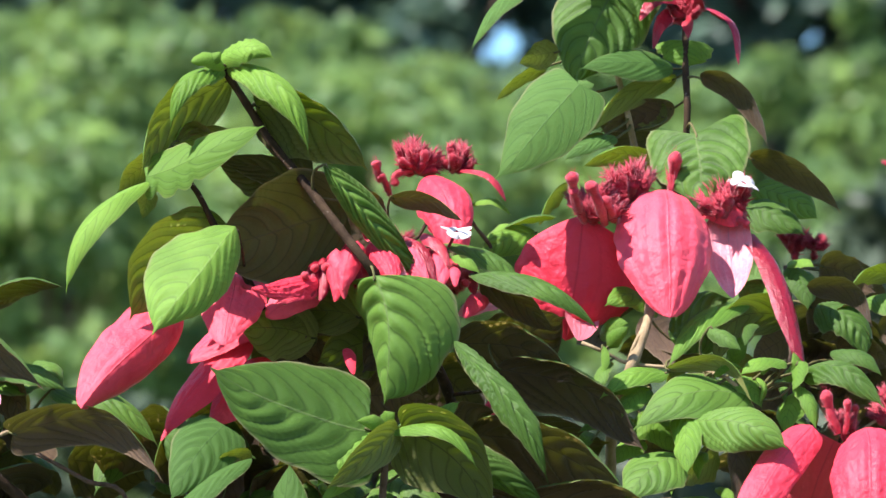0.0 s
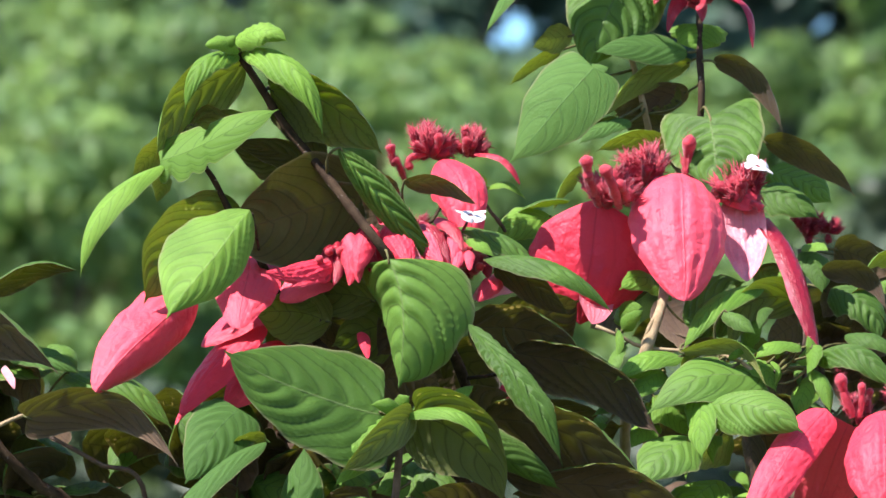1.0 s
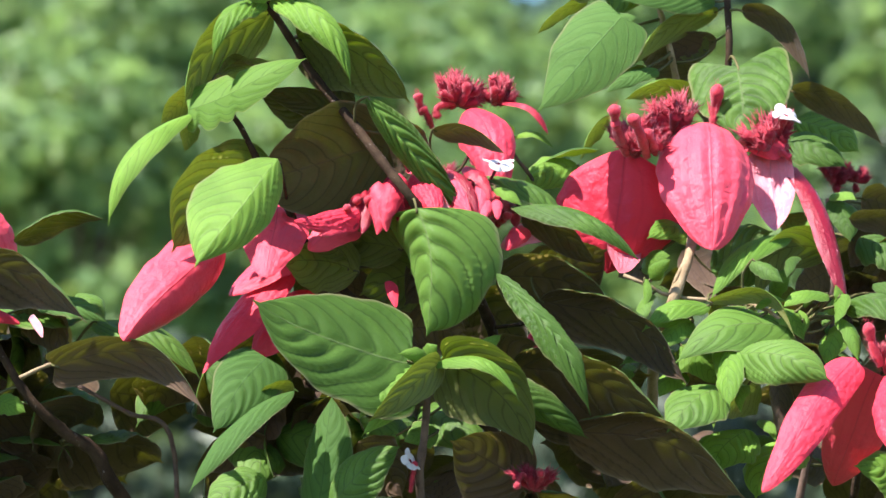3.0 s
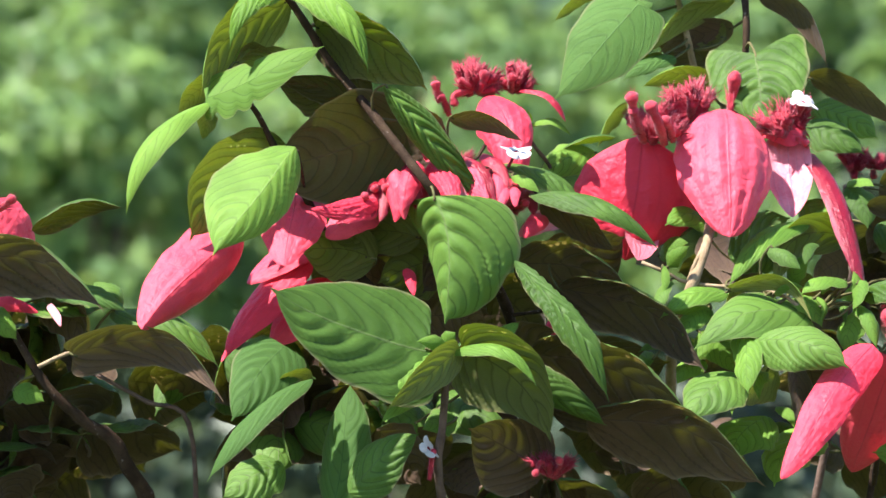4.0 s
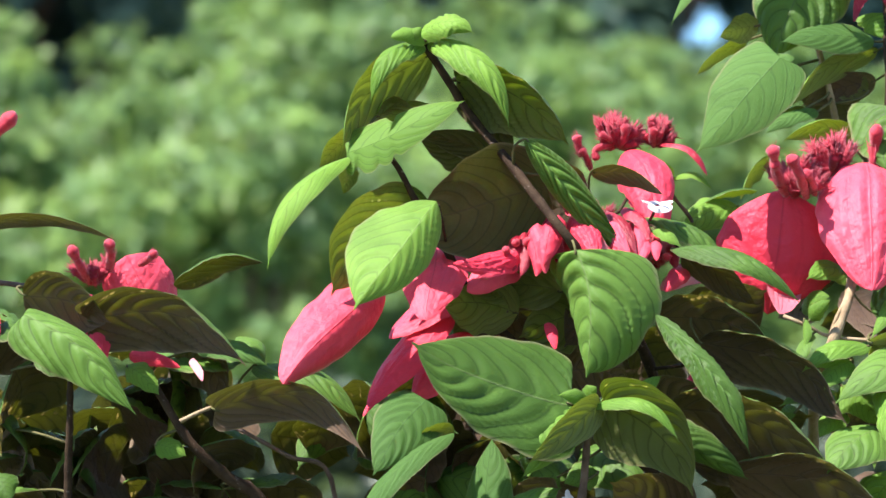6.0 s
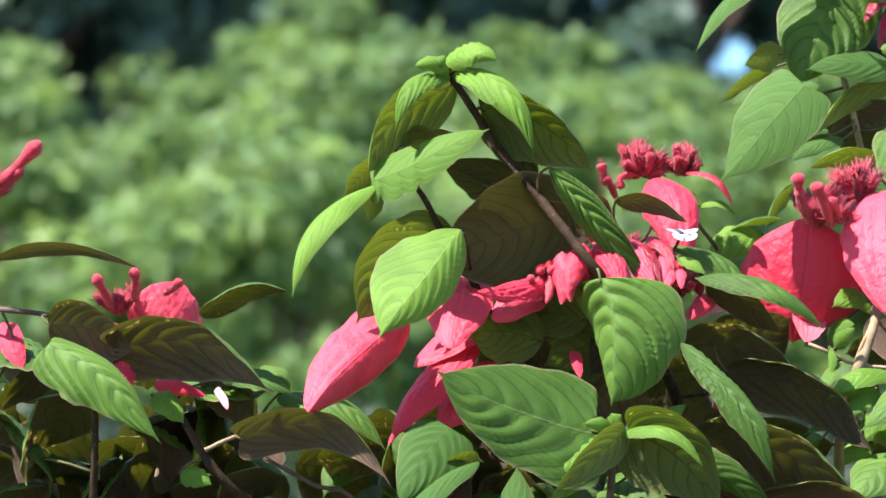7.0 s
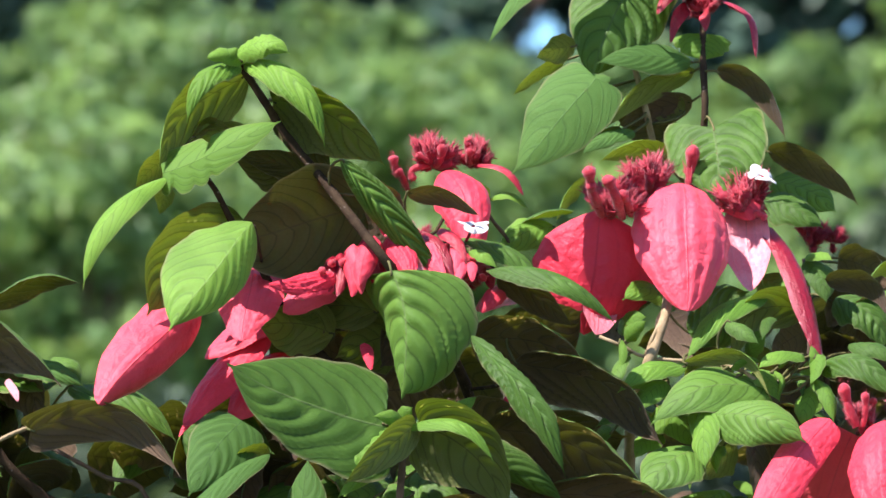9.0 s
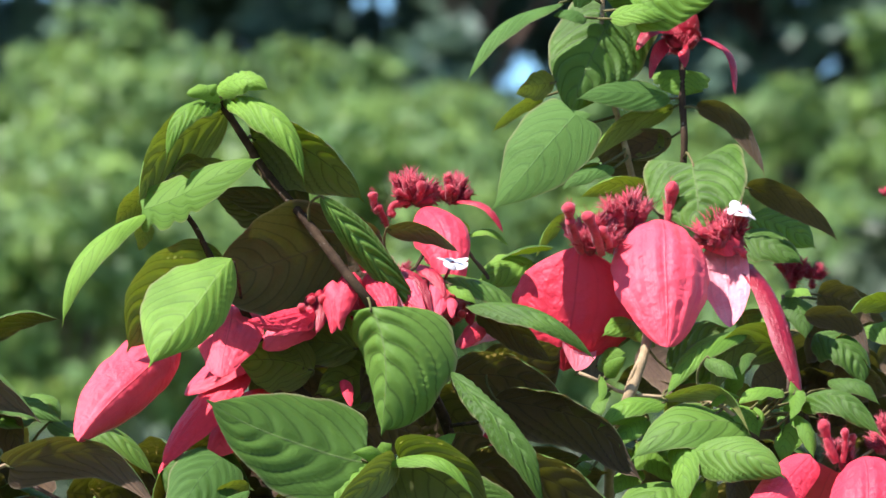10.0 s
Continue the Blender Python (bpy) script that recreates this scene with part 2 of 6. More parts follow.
def stem(parent, points, r0, r1, material, name="stem"):
    """A tapered, slightly knotty stem through places among the shrubs (radii in cm)."""
    pts = [at(*p) for p in points]
    length = sum(np.linalg.norm(b - a) for a, b in zip(pts, pts[1:]))
    n = max(8, min(48, int(length / 0.012)))
    verts, faces = tube_data([p - pts[0] for p in pts], r0 / 100, r1 / 100, n, 10, 0.18)
    STEMS.setdefault(parent.name, []).append(smooth_path(pts, n * 2))
    return mesh_object(name, verts, faces, [material], parent, pts[0])


SHAPES = {"leaf": (0.50, 0.80, 6.5), "long": (0.66, 0.86, 7.5), "heart": (0.32, 0.66, 6), "shield": (0.20, 0.72, 6), "ovate": (0.36, 0.92, 6), "cordate": (0.22, 0.72, 6), "bract": (0.25, 0.60, 4), "bract_dome": (0.27, 0.56, 4), "bract_drop": (0.80, 0.95, 4), "round": (0.42, 0.56, 8)}
LOBES = {"heart": 0.15, "round": 0.06, "shield": 0.05, "ovate": 0.10, "cordate": 0.36}
blade_count = [0]
KIND_LABELS = {"young": "young yellow-green ribbed leaf", "dark": "green leaf with a brown downy underside", "grey": "pale downy green leaf",
               "bract": "crimson velvety bract", "crimson": "dark crimson curled bract", "green": "deep green ribbed leaf", "olive": "green leaf with an olive downy underside"}
STEMS = {}


def stalk_to(parent, p0, reach):
    """The nearest place on the plant's stems, when it lies within reach (metres)."""
    best = None
    for path in STEMS.get(parent.name, ()):
        gap = np.linalg.norm(path - p0, axis=1)
        k = int(np.argmin(gap))
        if 0.003 < gap[k] < reach:
            best, reach = path[k], gap[k]
    return best



def blade(parent, base, tip, width, face, bow=0.1, sweep=0.0, fold=20.0, kind="green", shape="leaf", hook=0.06, name="leaf", pucker=1.0, bites=(), skew=0.0,
          via=None, wings=(1.0, 1.0), folds=None, twist=0.0):
    """A leaf or bract from its base to its tip (cm places), its width in cm. face: degrees by which the upper face is turned
    from the viewer's side towards the sky. bow: arch of the midrib towards the viewer; sweep: its bend across (up is
    positive); fold: how far the two halves bend down from the midrib;
    skew: how far one half sits nearer the tip than the other; via: a place halfway along the midrib, in place of bow and
    sweep; wings: the widths of the upper and lower half; folds: how far each of them bends down; twist: the turn from base to tip."""
    blade_count[0] += 1
    rng = np.random.default_rng(blade_count[0] * 17 + 3)
    p0, p1 = at(*base), at(*tip)
    axis = p1 - p0
    length = float(np.linalg.norm(axis))
    axis = axis / length
    view = np.array((0.0, -1.0, 0.0))
    nrm = unit(view - axis * np.dot(view, axis))
    nrm = spin(nrm, axis, face if axis[0] <= 0 else -face)
    side = np.cross(axis, nrm)
    perp = unit(np.cross(axis, view))
    toward = np.cross(perp, axis)
    toward = toward if toward[1] < 0 else -toward
    lift = perp[2] if abs(perp[2]) > 0.3 else perp[0]
    perp = perp if lift >= 0 else -perp
    flip = 1.0 if np.dot(side, perp) >= 0 else -1.0
    ea, eb, nv = SHAPES[shape]
    ns, nx = (30, 12) if length < 0.05 else (40, 14) if base[2] > 5 and kind == "dark" else (80, 26)
    s = np.linspace(0, 1, ns + 1)[:, None]
    x = np.linspace(-1, 1, nx + 1)[None, :]
    peak = ea / (ea + eb)
    end = 1.0 if shape.startswith("bract") else 0.955
    body = np.minimum(1, s / end)
    prof = (body ** ea) * ((1 - body) ** eb) / (peak ** ea * (1 - peak) ** eb)
    prof = np.maximum(prof, 0.085 * np.clip((s - 0.6) * 4, 0, 1) * np.clip((1 - s) / 0.12, 0, 1) ** 0.7 * (end < 1))
    ph = rng.uniform(0, 6.28, 4)
    mid = (p0[None] + axis[None] * (s * length) + toward[None] * (length * bow * np.sin(math.pi * s ** 0.9)) - nrm[None] * (length * hook * s ** 5)
           + perp[None] * (length * (sweep * np.sin(math.pi * s) + 0.008 * np.sin(7 * s + ph[0]))))
    if via is not None:
        knee = 2 * at(*via) - 0.5 * (p0 + p1)
        mid = (p0[None] * (1 - s) ** 2 + 2 * knee[None] * s * (1 - s) + p1[None] * s ** 2 - nrm[None] * (length * hook * s ** 5)
               + perp[None] * (length * 0.008 * np.sin(7 * s + ph[0])))
    tan = np.gradient(mid, axis=0)
    tan /= np.linalg.norm(tan, axis=1)[:, None] + 1e-12
    nn = nrm[None] - tan * (tan @ nrm)[:, None]
    nn /= np.linalg.norm(nn, axis=1)[:, None]
    ss = np.cross(tan, nn)
    if twist:
        turn = np.radians(twist) * (s - 0.3)
        nn, ss = nn * np.cos(turn) + ss * np.sin(turn), ss * np.cos(turn) - nn * np.sin(turn)
    margin = 2.4 if length < 0.06 and not shape.startswith("bract") else 1.0
    half = prof * width / 200 * (1 + margin * (0.035 * np.sin(9 * s + ph[1]) + 0.02 * np.sin(23 * s + ph[2])))
    ax = np.abs(x)
    crease, curve = (0.0, 1.6) if shape in ("bract_dome", "bract_drop") else (0.12, 1.5) if shape.startswith("bract") and folds is None else (0.55, 0.9)
    bend = np.radians(np.where(x * flip >= 0, *(folds or (fold, fold))))
    crease, curve = bend * crease, bend * curve + 1e-4
    ang = crease + curve * ax
    lat = np.sign(x) * (np.sin(ang) - np.sin(crease)) / curve * np.where(x * flip >= 0, *wings)
    drop = (np.cos(crease) - np.cos(ang)) / curve
    for sign, where, deep, wide in bites:
        lat = lat * (1 - deep * np.exp(-((s - where) / wide) ** 2) * (np.sign(x) == sign * flip))
    if shape.startswith("bract"):
        phase = ax * 3.0 + np.zeros_like(s)
        puff = (0.5 - 0.5 * np.cos(2 * math.pi * phase)) * 0.008 * (0.4 + np.sin(math.pi * s)) * (1 - 0.5 * ax)
        puff = puff * (2.6 if shape in ("bract_dome", "bract_drop") else 1.2)
        for fs, fx, amp in ((19, 5, 0.0045), (31, 14, 0.0035), (43, -17, 0.003), (12, -9, 0.006), (57, 25, 0.003)):
            puff = puff + amp * np.sin(fs * s + fx * x + ph[fs % 4] * 3) * np.sin(fx * 1.7 * x - fs * 0.4 * s + ph[fs % 3])
        puff = puff + 0.006 * np.sin(5 * s + 3 * x + ph[2])
    else:
        phase = nv * (s ** 0.92 - 0.60 * ax ** 1.9 * (1 - 0.45 * s)) + 0.35 + 0.22 * np.sign(x) + 0.07 * np.sin(9 * s + ph[3]) + 0.05 * np.sin(17 * s + ph[1] + 2 * x)
        puff = ((np.sin(math.pi * phase) ** 2 + 0.06) ** 0.40 - 0.325) * 1.35 * (ax ** 0.4) * (1 - ax ** 4) * 0.074 * (0.85 + 0.25 * np.sin(6 * s + 3 * x + ph[0]))
        puff = puff + 0.022 * ax ** 2 * np.sin(8 * s + ph[2] + 2 * np.sign(x)) + 0.012 * ax ** 3 * np.sin(19 * s + ph[0] + 3 * np.sign(x)) + 0.006 * ax ** 2 * np.sin(2 * math.pi * phase)
    high = half * (-drop) + puff * pucker * (width / 100) * np.minimum(1, prof * 1.3)
    pos = mid[:, None, :] + ss[:, None, :] * (half * lat)[:, :, None] + nn[:, None, :] * high[:, :, None]
    if shape in LOBES:
        lobe = LOBES[shape]
        pos = pos - tan[:, None, :] * (length * lobe * ax ** 1.3 * np.minimum(1, prof * 1.3) * np.exp(-(s / 0.25) ** 2))[:, :, None]
    pos = pos + tan[:, None, :] * (length * skew * flip * x * np.minimum(1, prof))[:, :, None]
    low = pos - nn[:, None, :] * (0.0010 * np.minimum(1, prof * 3) * (1 - ax ** 2))[:, :, None]
    verts = np.concatenate([pos.reshape(-1, 3), low.reshape(-1, 3)]) - p0
    count = (ns + 1) * (nx + 1)
    i, j = np.meshgrid(np.arange(ns), np.arange(nx), indexing="ij")
    a = (i * (nx + 1) + j).ravel()
    quad = np.stack([a, a + nx + 1, a + nx + 2, a + 1], 1)
    faces = np.concatenate([quad, quad[:, [0, 3, 2, 1]] + count])
    uv = np.stack([np.broadcast_to(phase, (ns + 1, nx + 1)), np.broadcast_to(x, (ns + 1, nx + 1))], -1).reshape(-1, 2)
    verts, faces, uv = verts.tolist(), faces.tolist(), np.concatenate([uv, uv]).tolist()
    slots = [0] * len(quad) + [1] * len(quad)
    foot = stalk_to(parent, p0, 0.055)
    if foot is not None:
        bend = (foot - p0) * 0.5 - axis * 0.2 * np.linalg.norm(foot - p0)
        tv, tf = tube_data([axis * 0.004, (0, 0, 0), bend, foot - p0], 0.0008, 0.0012, 8, 6)
        faces += [tuple(q + len(verts) for q in g) for g in tf]
        verts += tv
        uv += [(0.5, 0.5)] * len(tv)
        slots += [2] * len(tf)
    ob = mesh_object(name, verts, faces, [*KINDS[kind], velvet_red if shape.startswith("bract") else stalk_green], parent, p0, slots, uv)
    return tagged(ob, KIND_LABELS[kind])


def spikes(rng, places, out_dirs, length, width):
    """Fine hairs as slender three-sided spikes."""
    verts, faces = [], []
    for p, d in zip(places, out_dirs):
        d = unit(d + rng.normal(0, 0.35, 3))
        a = unit(np.cross(d, (0.21, 0.5, 0.84)))
        b = np.cross(d, a)
        ln = length * rng.uniform(0.6, 1.3)
        k = len(verts)
        for w in range(3):
            q = 2.094 * w
            verts.append(p + (a * math.cos(q) + b * math.sin(q)) * width)
        verts.append(p + d * ln)
        faces += [(k, k + 1, k + 3), (k + 1, k + 2, k + 3), (k + 2, k, k + 3)]
    return verts, faces


def join_parts(pieces):
    """Several (verts, faces, slot) joined into one mesh's lists."""
    verts, faces, mats = [], [], []
    for v, f, slot in pieces:
        n0 = len(verts)
        verts += list(v)
        faces += [tuple(q + n0 for q in g) for g in f]
        mats += [slot] * len(f)
    return verts, faces, mats


def flower_head(parent, centre, size, seed=0, lump=7, hairs=900):
    """The downy crimson heart of a flower head: a knot of small calyces with slender upright lobes and long hairs (cm)."""
    rng = np.random.default_rng(seed + 100)
    r = size / 100
    pieces, hp, hd, lp, ld = [], [], [], [], []
    for k in range(lump):
        d = unit(rng.normal(0, 1, 3) * (0.95, 0.8, 0.6) + (0, -0.1, 0.75))
        o = d * r * rng.uniform(0.2, 0.5)
        tip = o + unit(d * 0.8 + rng.normal(0, 0.3, 3) + (0, 0, 0.7)) * r * rng.uniform(0.2, 0.4)
        v, f = tube_data([o * 0.2, o, tip], r * 0.09, r * 0.13, 7, 7, 0.2, 0.25)
        pieces.append((v, f, 0))
        for _ in range(26):
            lp.append(tip - (tip - o) * 0.25 + rng.normal(0, 0.05, 3) * r)
            ld.append(unit(tip - o) * 1.3 + rng.normal(0, 0.42, 3))
        for _ in range(hairs // lump):
            q = o * 0.4 + (tip - o * 0.4) * rng.uniform(0, 1)
            w = unit(rng.normal(0, 1, 3))
            hp.append(q + w * r * 0.08)
            hd.append(w + d * 0.7)
    half = len(lp) * 4 // 5
    pieces.append((*spikes(rng, lp[:half], ld[:half], r * 0.34, min(0.0009, r * 0.034)), 0))
    pieces.append((*spikes(rng, lp[half:], ld[half:], r * 0.30, min(0.0009, r * 0.034)), 2))
    pieces.append((*spikes(rng, hp, hd, r * 0.26, 0.00020), 1))
    verts, faces, mats = join_parts(pieces)
    return mesh_object("flower_head", verts, faces, [velvet_red, hair_red, bud_red], parent, at(*centre), mats)


def bud(parent, points, radius, seed=0):
    """A scarlet flower tube with a rounded, faintly lobed closed end, downy all over, in a sheath of narrow lobes."""
    rng = np.random.default_rng(seed + 500)
    pts = [at(*p) for p in points]
    rel = [p - pts[0] for p in pts]
    r = radius / 100
    path = smooth_path(rel, 40)
    full = float(np.linalg.norm(np.diff(path, axis=0), axis=1).sum())
    knob = min(0.5, 2.3 * r / max(full, 1e-4))
    verts, faces, sides = [], [], 12
    steps = [k / 16 * (1 - knob) for k in range(16)] + [1 - knob + knob * (0.5 - 0.5 * math.cos(math.pi * k / 14)) for k in range(15)]
    for i, f in enumerate(steps):
        c = min(39, int(f * 40))
        p = path[c] + (path[c + 1] - path[c]) * (f * 40 - c)
        t = unit(path[min(c + 2, 40)] - path[max(c - 1, 0)])
        a = unit(np.cross(t, (0.3, -1.0, 0.2)))
        b = np.cross(t, a)
        k = (f - (1 - knob)) / knob
        body = 0.48 + 0.15 * math.sin(math.pi * min(1, f / (1 - knob))) + 0.03 * math.sin(19 * f + seed)
        rad = body if k < 0 else 0.48 * (1 - k) ** 2 + 0.80 * math.sqrt(max(0.0, 1 - (2 * k - 1) ** 2)) * min(1, 0.25 + 1.2 * k)
        for q in range(sides):
            w = 2 * math.pi * q / sides
            lob = 1 + (0.10 if k > 0 else 0.05) * math.cos(5 * w + seed)
            verts.append(p + (a * math.cos(w) + b * math.sin(w)) * r * max(0.03, rad) * lob)
    for i in range(len(steps) - 1):
        for q in range(sides):
            faces.append((i * sides + q, i * sides + (q + 1) % sides, (i + 1) * sides + (q + 1) % sides, (i + 1) * sides + q))
    faces.append(tuple((len(steps) - 1) * sides + q for q in range(sides)))
    pieces = [(verts, faces, 2)]
    hp, hd, lp, ld = [], [], [], []
    for _ in range(280):
        k = rng.integers(0, 39)
        w = unit(rng.normal(0, 1, 3))
        hp.append(path[k] + w * r * 0.55)
        hd.append(w + unit(path[k + 1] - path[k]) * 0.8)
    for k in range(9):
        w = unit(rng.normal(0, 1, 3))
        lp.append(path[8] + w * r * 0.5)
        ld.append(unit(path[13] - path[12]) * 1.8 + w * 0.6)
    pieces.append((*spikes(rng, lp, ld, r * 2.2, r * 0.14), 0))
    pieces.append((*spikes(rng, hp, hd, r * 0.75, 0.00014), 1))
    verts, faces, mats = join_parts(pieces)
    return mesh_object("flower_bud", verts, faces, [velvet_red, hair_red, bud_red], parent, pts[0], mats)


def white_flower(parent, centre, normal, size, seed=0):
    """A small five-lobed white corolla with a maroon eye."""
    rng = np.random.default_rng(seed + 900)
    n = unit(np.array(normal, dtype=float))
    a = unit(np.cross(n, (0.1, 0.2, 0.97)))
    b = np.cross(n, a)
    r = size / 200
    verts, faces, mats = [], [], []
    steps = 60
    rings = (0.0, 0.10, 0.19, 0.5, 0.8, 1.0)
    for k, q in enumerate(rings):
        for i in range(steps):
            w = 2 * math.pi * i / steps
            lobe = 0.60 + 0.40 * abs(math.cos(2.5 * w)) ** 0.7 + 0.03 * math.sin(3 * w + seed)
            rad = r * q * (lobe if q > 0.3 else 1)
            lift = -0.25 * r * (1 - q) ** 2 * (1 if q < 0.4 else 0.3) - 0.34 * r * q ** 3 * (0.4 + 0.6 * math.sin(2 * w + seed)) + 0.05 * r * abs(math.cos(2.5 * w)) * q
            verts.append((a * math.cos(w) + b * math.sin(w)) * rad + n * lift)
    top = len(verts)
    verts += [v - n * 0.0006 for v in verts]
    for k in range(len(rings) - 1):
        for i in range(steps):
            f = (k * steps + i, (k + 1) * steps + i, (k + 1) * steps + (i + 1) % steps, k * steps + (i + 1) % steps)
            faces.append(f)
            mats.append(1 if k < 2 else 0)
            faces.append(tuple(q + top for q in f[::-1]))
            mats.append(0)
    return mesh_object("white_flower", verts, faces, [white_petal, flower_eye], parent, at(*centre), mats)


def shrub(x, y, label):
    ob = new("flowering_shrub")
    ob.location = (x, y, 0)
    ob.empty_display_size = 0.2
    return tagged(ob, label, "shrub", "flowering shrubs")


front = shrub(0.02, 0.10, "shrub with broad green leaves and crimson flower heads, on earth")
right = shrub(0.17, 0.22, "tall shrub with heart-shaped leaves and large crimson bracts")
left = shrub(-0.42, 0.05, "shrub with brown-backed arching leaves and a crimson flower head")

# ---- front shrub: stems ----
stem(front, ((-15.84, 12.97, 0), (-14.11, 10.3, 0), (-12.39, 7.63, 0), (-9.64, 4.33, -2), (-7.28, 1.26, -4), (-5.04, -1.58, -4.5), (-1.81, -6.11, 0), (0.46, -10.74, 5), (1.29, -15.79, 7), (1.59, -23.38, 9), (0.67, -65.35, 10), (0.42, -158, 10)), 0.27, 0.46, stem_brown)
stem(front, ((-21.28, 5.01, -3), (-19.77, 6.17, -2), (-17.97, 4.34, -1), (-16.58, 1.68, 0), (-14.56, -1.6, 1), (-12.53, -5.32, 2), (-9.27, -9.06, 4), (-3.91, -14.09, 6), (1.29, -19.16, 8)), 0.14, 0.4, stem_brown)
stem(front, ((-4.26, -13.15, -9), (-4.1, -14.84, -9), (-4.35, -18.1, -8), (-4.62, -22.64, -6), (-2.63, -31.14, 0), (0.67, -44.3, 9)), 0.2, 0.4, stem_grey)
stem(front, ((-5.1, -1.19, 1), (-3.88, -0.17, 3), (-1.83, 0.87, 6), (-0.59, 3.39, 9), (0.67, 4.86, 10)), 0.14, 0.1, stem_brown)
stem(front, ((-3.88, -0.17, 3), (-1.81, 0.04, 2), (0.25, 0.04, 0), (3.11, -2.42, -1)), 0.12, 0.08, stem_brown)
stem(front, ((-1.82, -6.15, 3), (1.07, -6.13, 1), (3.53, -6.52, 0)), 0.15, 0.1, stem_brown)
stem(front, ((0.46, -10.74, 5), (3.14, -10.28, 3), (6.02, -9.02, 2)), 0.15, 0.1, stem_brown)

# ---- front shrub: leaves of the leading shoot ----
blade(front, (-16.41, 13.42, 0), (-12.47, 13.98, -3), 2.5, 40, 0.164, 0.213, 30, "young", shape="round", hook=0.1, pucker=2.4, via=(-14.46, 14.66, -2))
blade(front, (-15.8, 13.31, -1), (-18.18, 13.57, -3), 1.6, 30, 0.087, 0.119, 30, "young", shape="round")
blade(front, (-16.83, 13.44, -2), (-16.01, 14.26, -2), 1, 10, 0.098, 0.037, 30, "young", shape="round")
blade(front, (-15.92, 12.97, 0), (-19.72, 9.5, -5), 2.77, 45, 0.113, 0.17, 30, "young", hook=0.15, pucker=1.8)
blade(front, (-15.75, 13.13, 0), (-9.61, 7.26, -5.4), 3.4, 38, 0.126, 0.256, 40, "young", hook=0.08, pucker=1.9, via=(-11.67, 11.92, -4))
blade(front, (-15.58, 12.38, 1), (-22.17, 5.67, -3), 4.92, 140, -0.061, 0.105, 18, "young", pucker=1.1)
blade(front, (-20.85, 6.55, 2), (-23.77, 4.24, 1), 2.69, 140, -0.046, 0.077, 16, "young")
blade(front, (-21.46, 4.56, 1), (-21.96, 2.18, 1), 1.61, 150, -0.052, 0.03, 16, "young")
blade(front, (-19.49, 7.74, -1), (-16.49, 8.25, 0), 1.15, 120, -0.15, 0.385, 20, "young")
blade(front, (-14.97, 8.18, 1), (-20.47, 6.81, 0), 1.9, 150, -0.043, 0.112, 16)
blade(front, (-21.44, 5.18, -3), (-13.03, 9.17, -5), 4.0, 32, 0.034, -0.03, 12, "young", shape="shield", pucker=0.2, bites=((-1, 0.10, 0.4, 0.03), (-1, 0.36, 0.25, 0.03), (1, 0.42, 0.3, 0.03), (-1, 0.24, 0.2, 0.025)))
blade(front, (-21.03, 4.85, -3), (-27.07, -2.86, -8.3), 2.6, 40, 0.077, 0.141, 26, "young", shape="long", pucker=0.4)
blade(front, (-15.71, 1.77, 1), (-23.01, -4.95, -1), 7.6, 150, -0.043, 0.094, 16, "young", pucker=0.7)
stem(front, ((-14.39, -1.85, 1), (-14.43, -0.57, -3), (-14.64, 1.33, -9)), 0.1, 0.12, stem_brown)
blade(front, (-14.72, 1.57, -9), (-20.52, -5.77, -14.1), 7.5, 28, 0.03, 0.0, 10, "young", shape="long", pucker=0.45, wings=(1.15, 0.50), folds=(8, 26), bites=((1, 0.12, 0.2, 0.06),))
blade(front, (-14.14, 1.69, 1), (-15.14, -1.6, 0), 2.5, 10, 0.049, -0.011, 10)
blade(front, (-7.07, 2.75, 1), (-16.58, 0.20, -2), 8.8, 160, -0.017, -0.006, 12, "olive", shape="round", hook=0.01, pucker=0.35)
blade(front, (-11.7, 4.57, 2), (-16.41, 6.54, 1), 2.73, 165, -0.048, -0.035, 14, "olive", hook=0.01, pucker=1.6)
blade(front, (-9.83, 4.56, 1), (-16.37, 6.48, 0), 2.66, 150, -0.043, 0.068, 14, "olive", hook=0.01, pucker=1.6)
blade(front, (-13.65, 10.44, 1), (-5.39, 5.60, -2), 6.6, 140, -0.059, 0.143, 26, hook=0.01, pucker=1.4, via=(-8.97, 9.21, -1))
blade(front, (-13.27, 10.55, 2), (-9.21, 5.39, 1), 3.41, 165, -0.019, -0.014, 18, "olive", hook=0.01)
blade(front, (-8.54, 6.10, -4), (-0.16, -3.22, -3), 3.3, 8, 0.081, 0.022, 58, shape="long", hook=0.1, pucker=3.0, via=(-4.88, 1.59, -4), wings=(1.15, 0.65), folds=(40, 30))
blade(front, (-8.08, 4.62, 7), (-3.49, -0.37, 6), 6.5, 138, -0.043, 0.068, 20, "dark", hook=0.01)
blade(front, (-3.86, 3.73, 0), (1.55, 2, -2), 2.17, 130, -0.064, 0.115, 20, "dark", hook=0.01)
blade(front, (-4.94, -1.90, -6), (-4.52, -11.01, -8), 10.8, -24, 0.041, 0.10, 44, shape="shield", pucker=0.85, skew=0.2)
blade(front, (0.85, -6.52, -6), (7.96, -15.55, -14), 3.2, 44, 0.065, 0.018, 40, shape="long", hook=0.1, pucker=3.2, via=(4.56, -10.67, -12), wings=(1.1, 0.6), folds=(18, 60))
blade(front, (-0.08, 0.37, 1), (6.18, -2.74, -0.9), 3.12, 60, 0.05, 0.117, 25)
blade(front, (0.66, -0.45, -1), (2.69, -1.67, -2.4), 1.28, 40, 0.077, 0.08, 25, "young")
blade(front, (1.96, -2, -2), (11.36, -5.56, -5.1), 2.92, 58, 0.064, 0.144, 34, shape="long", pucker=1.5)
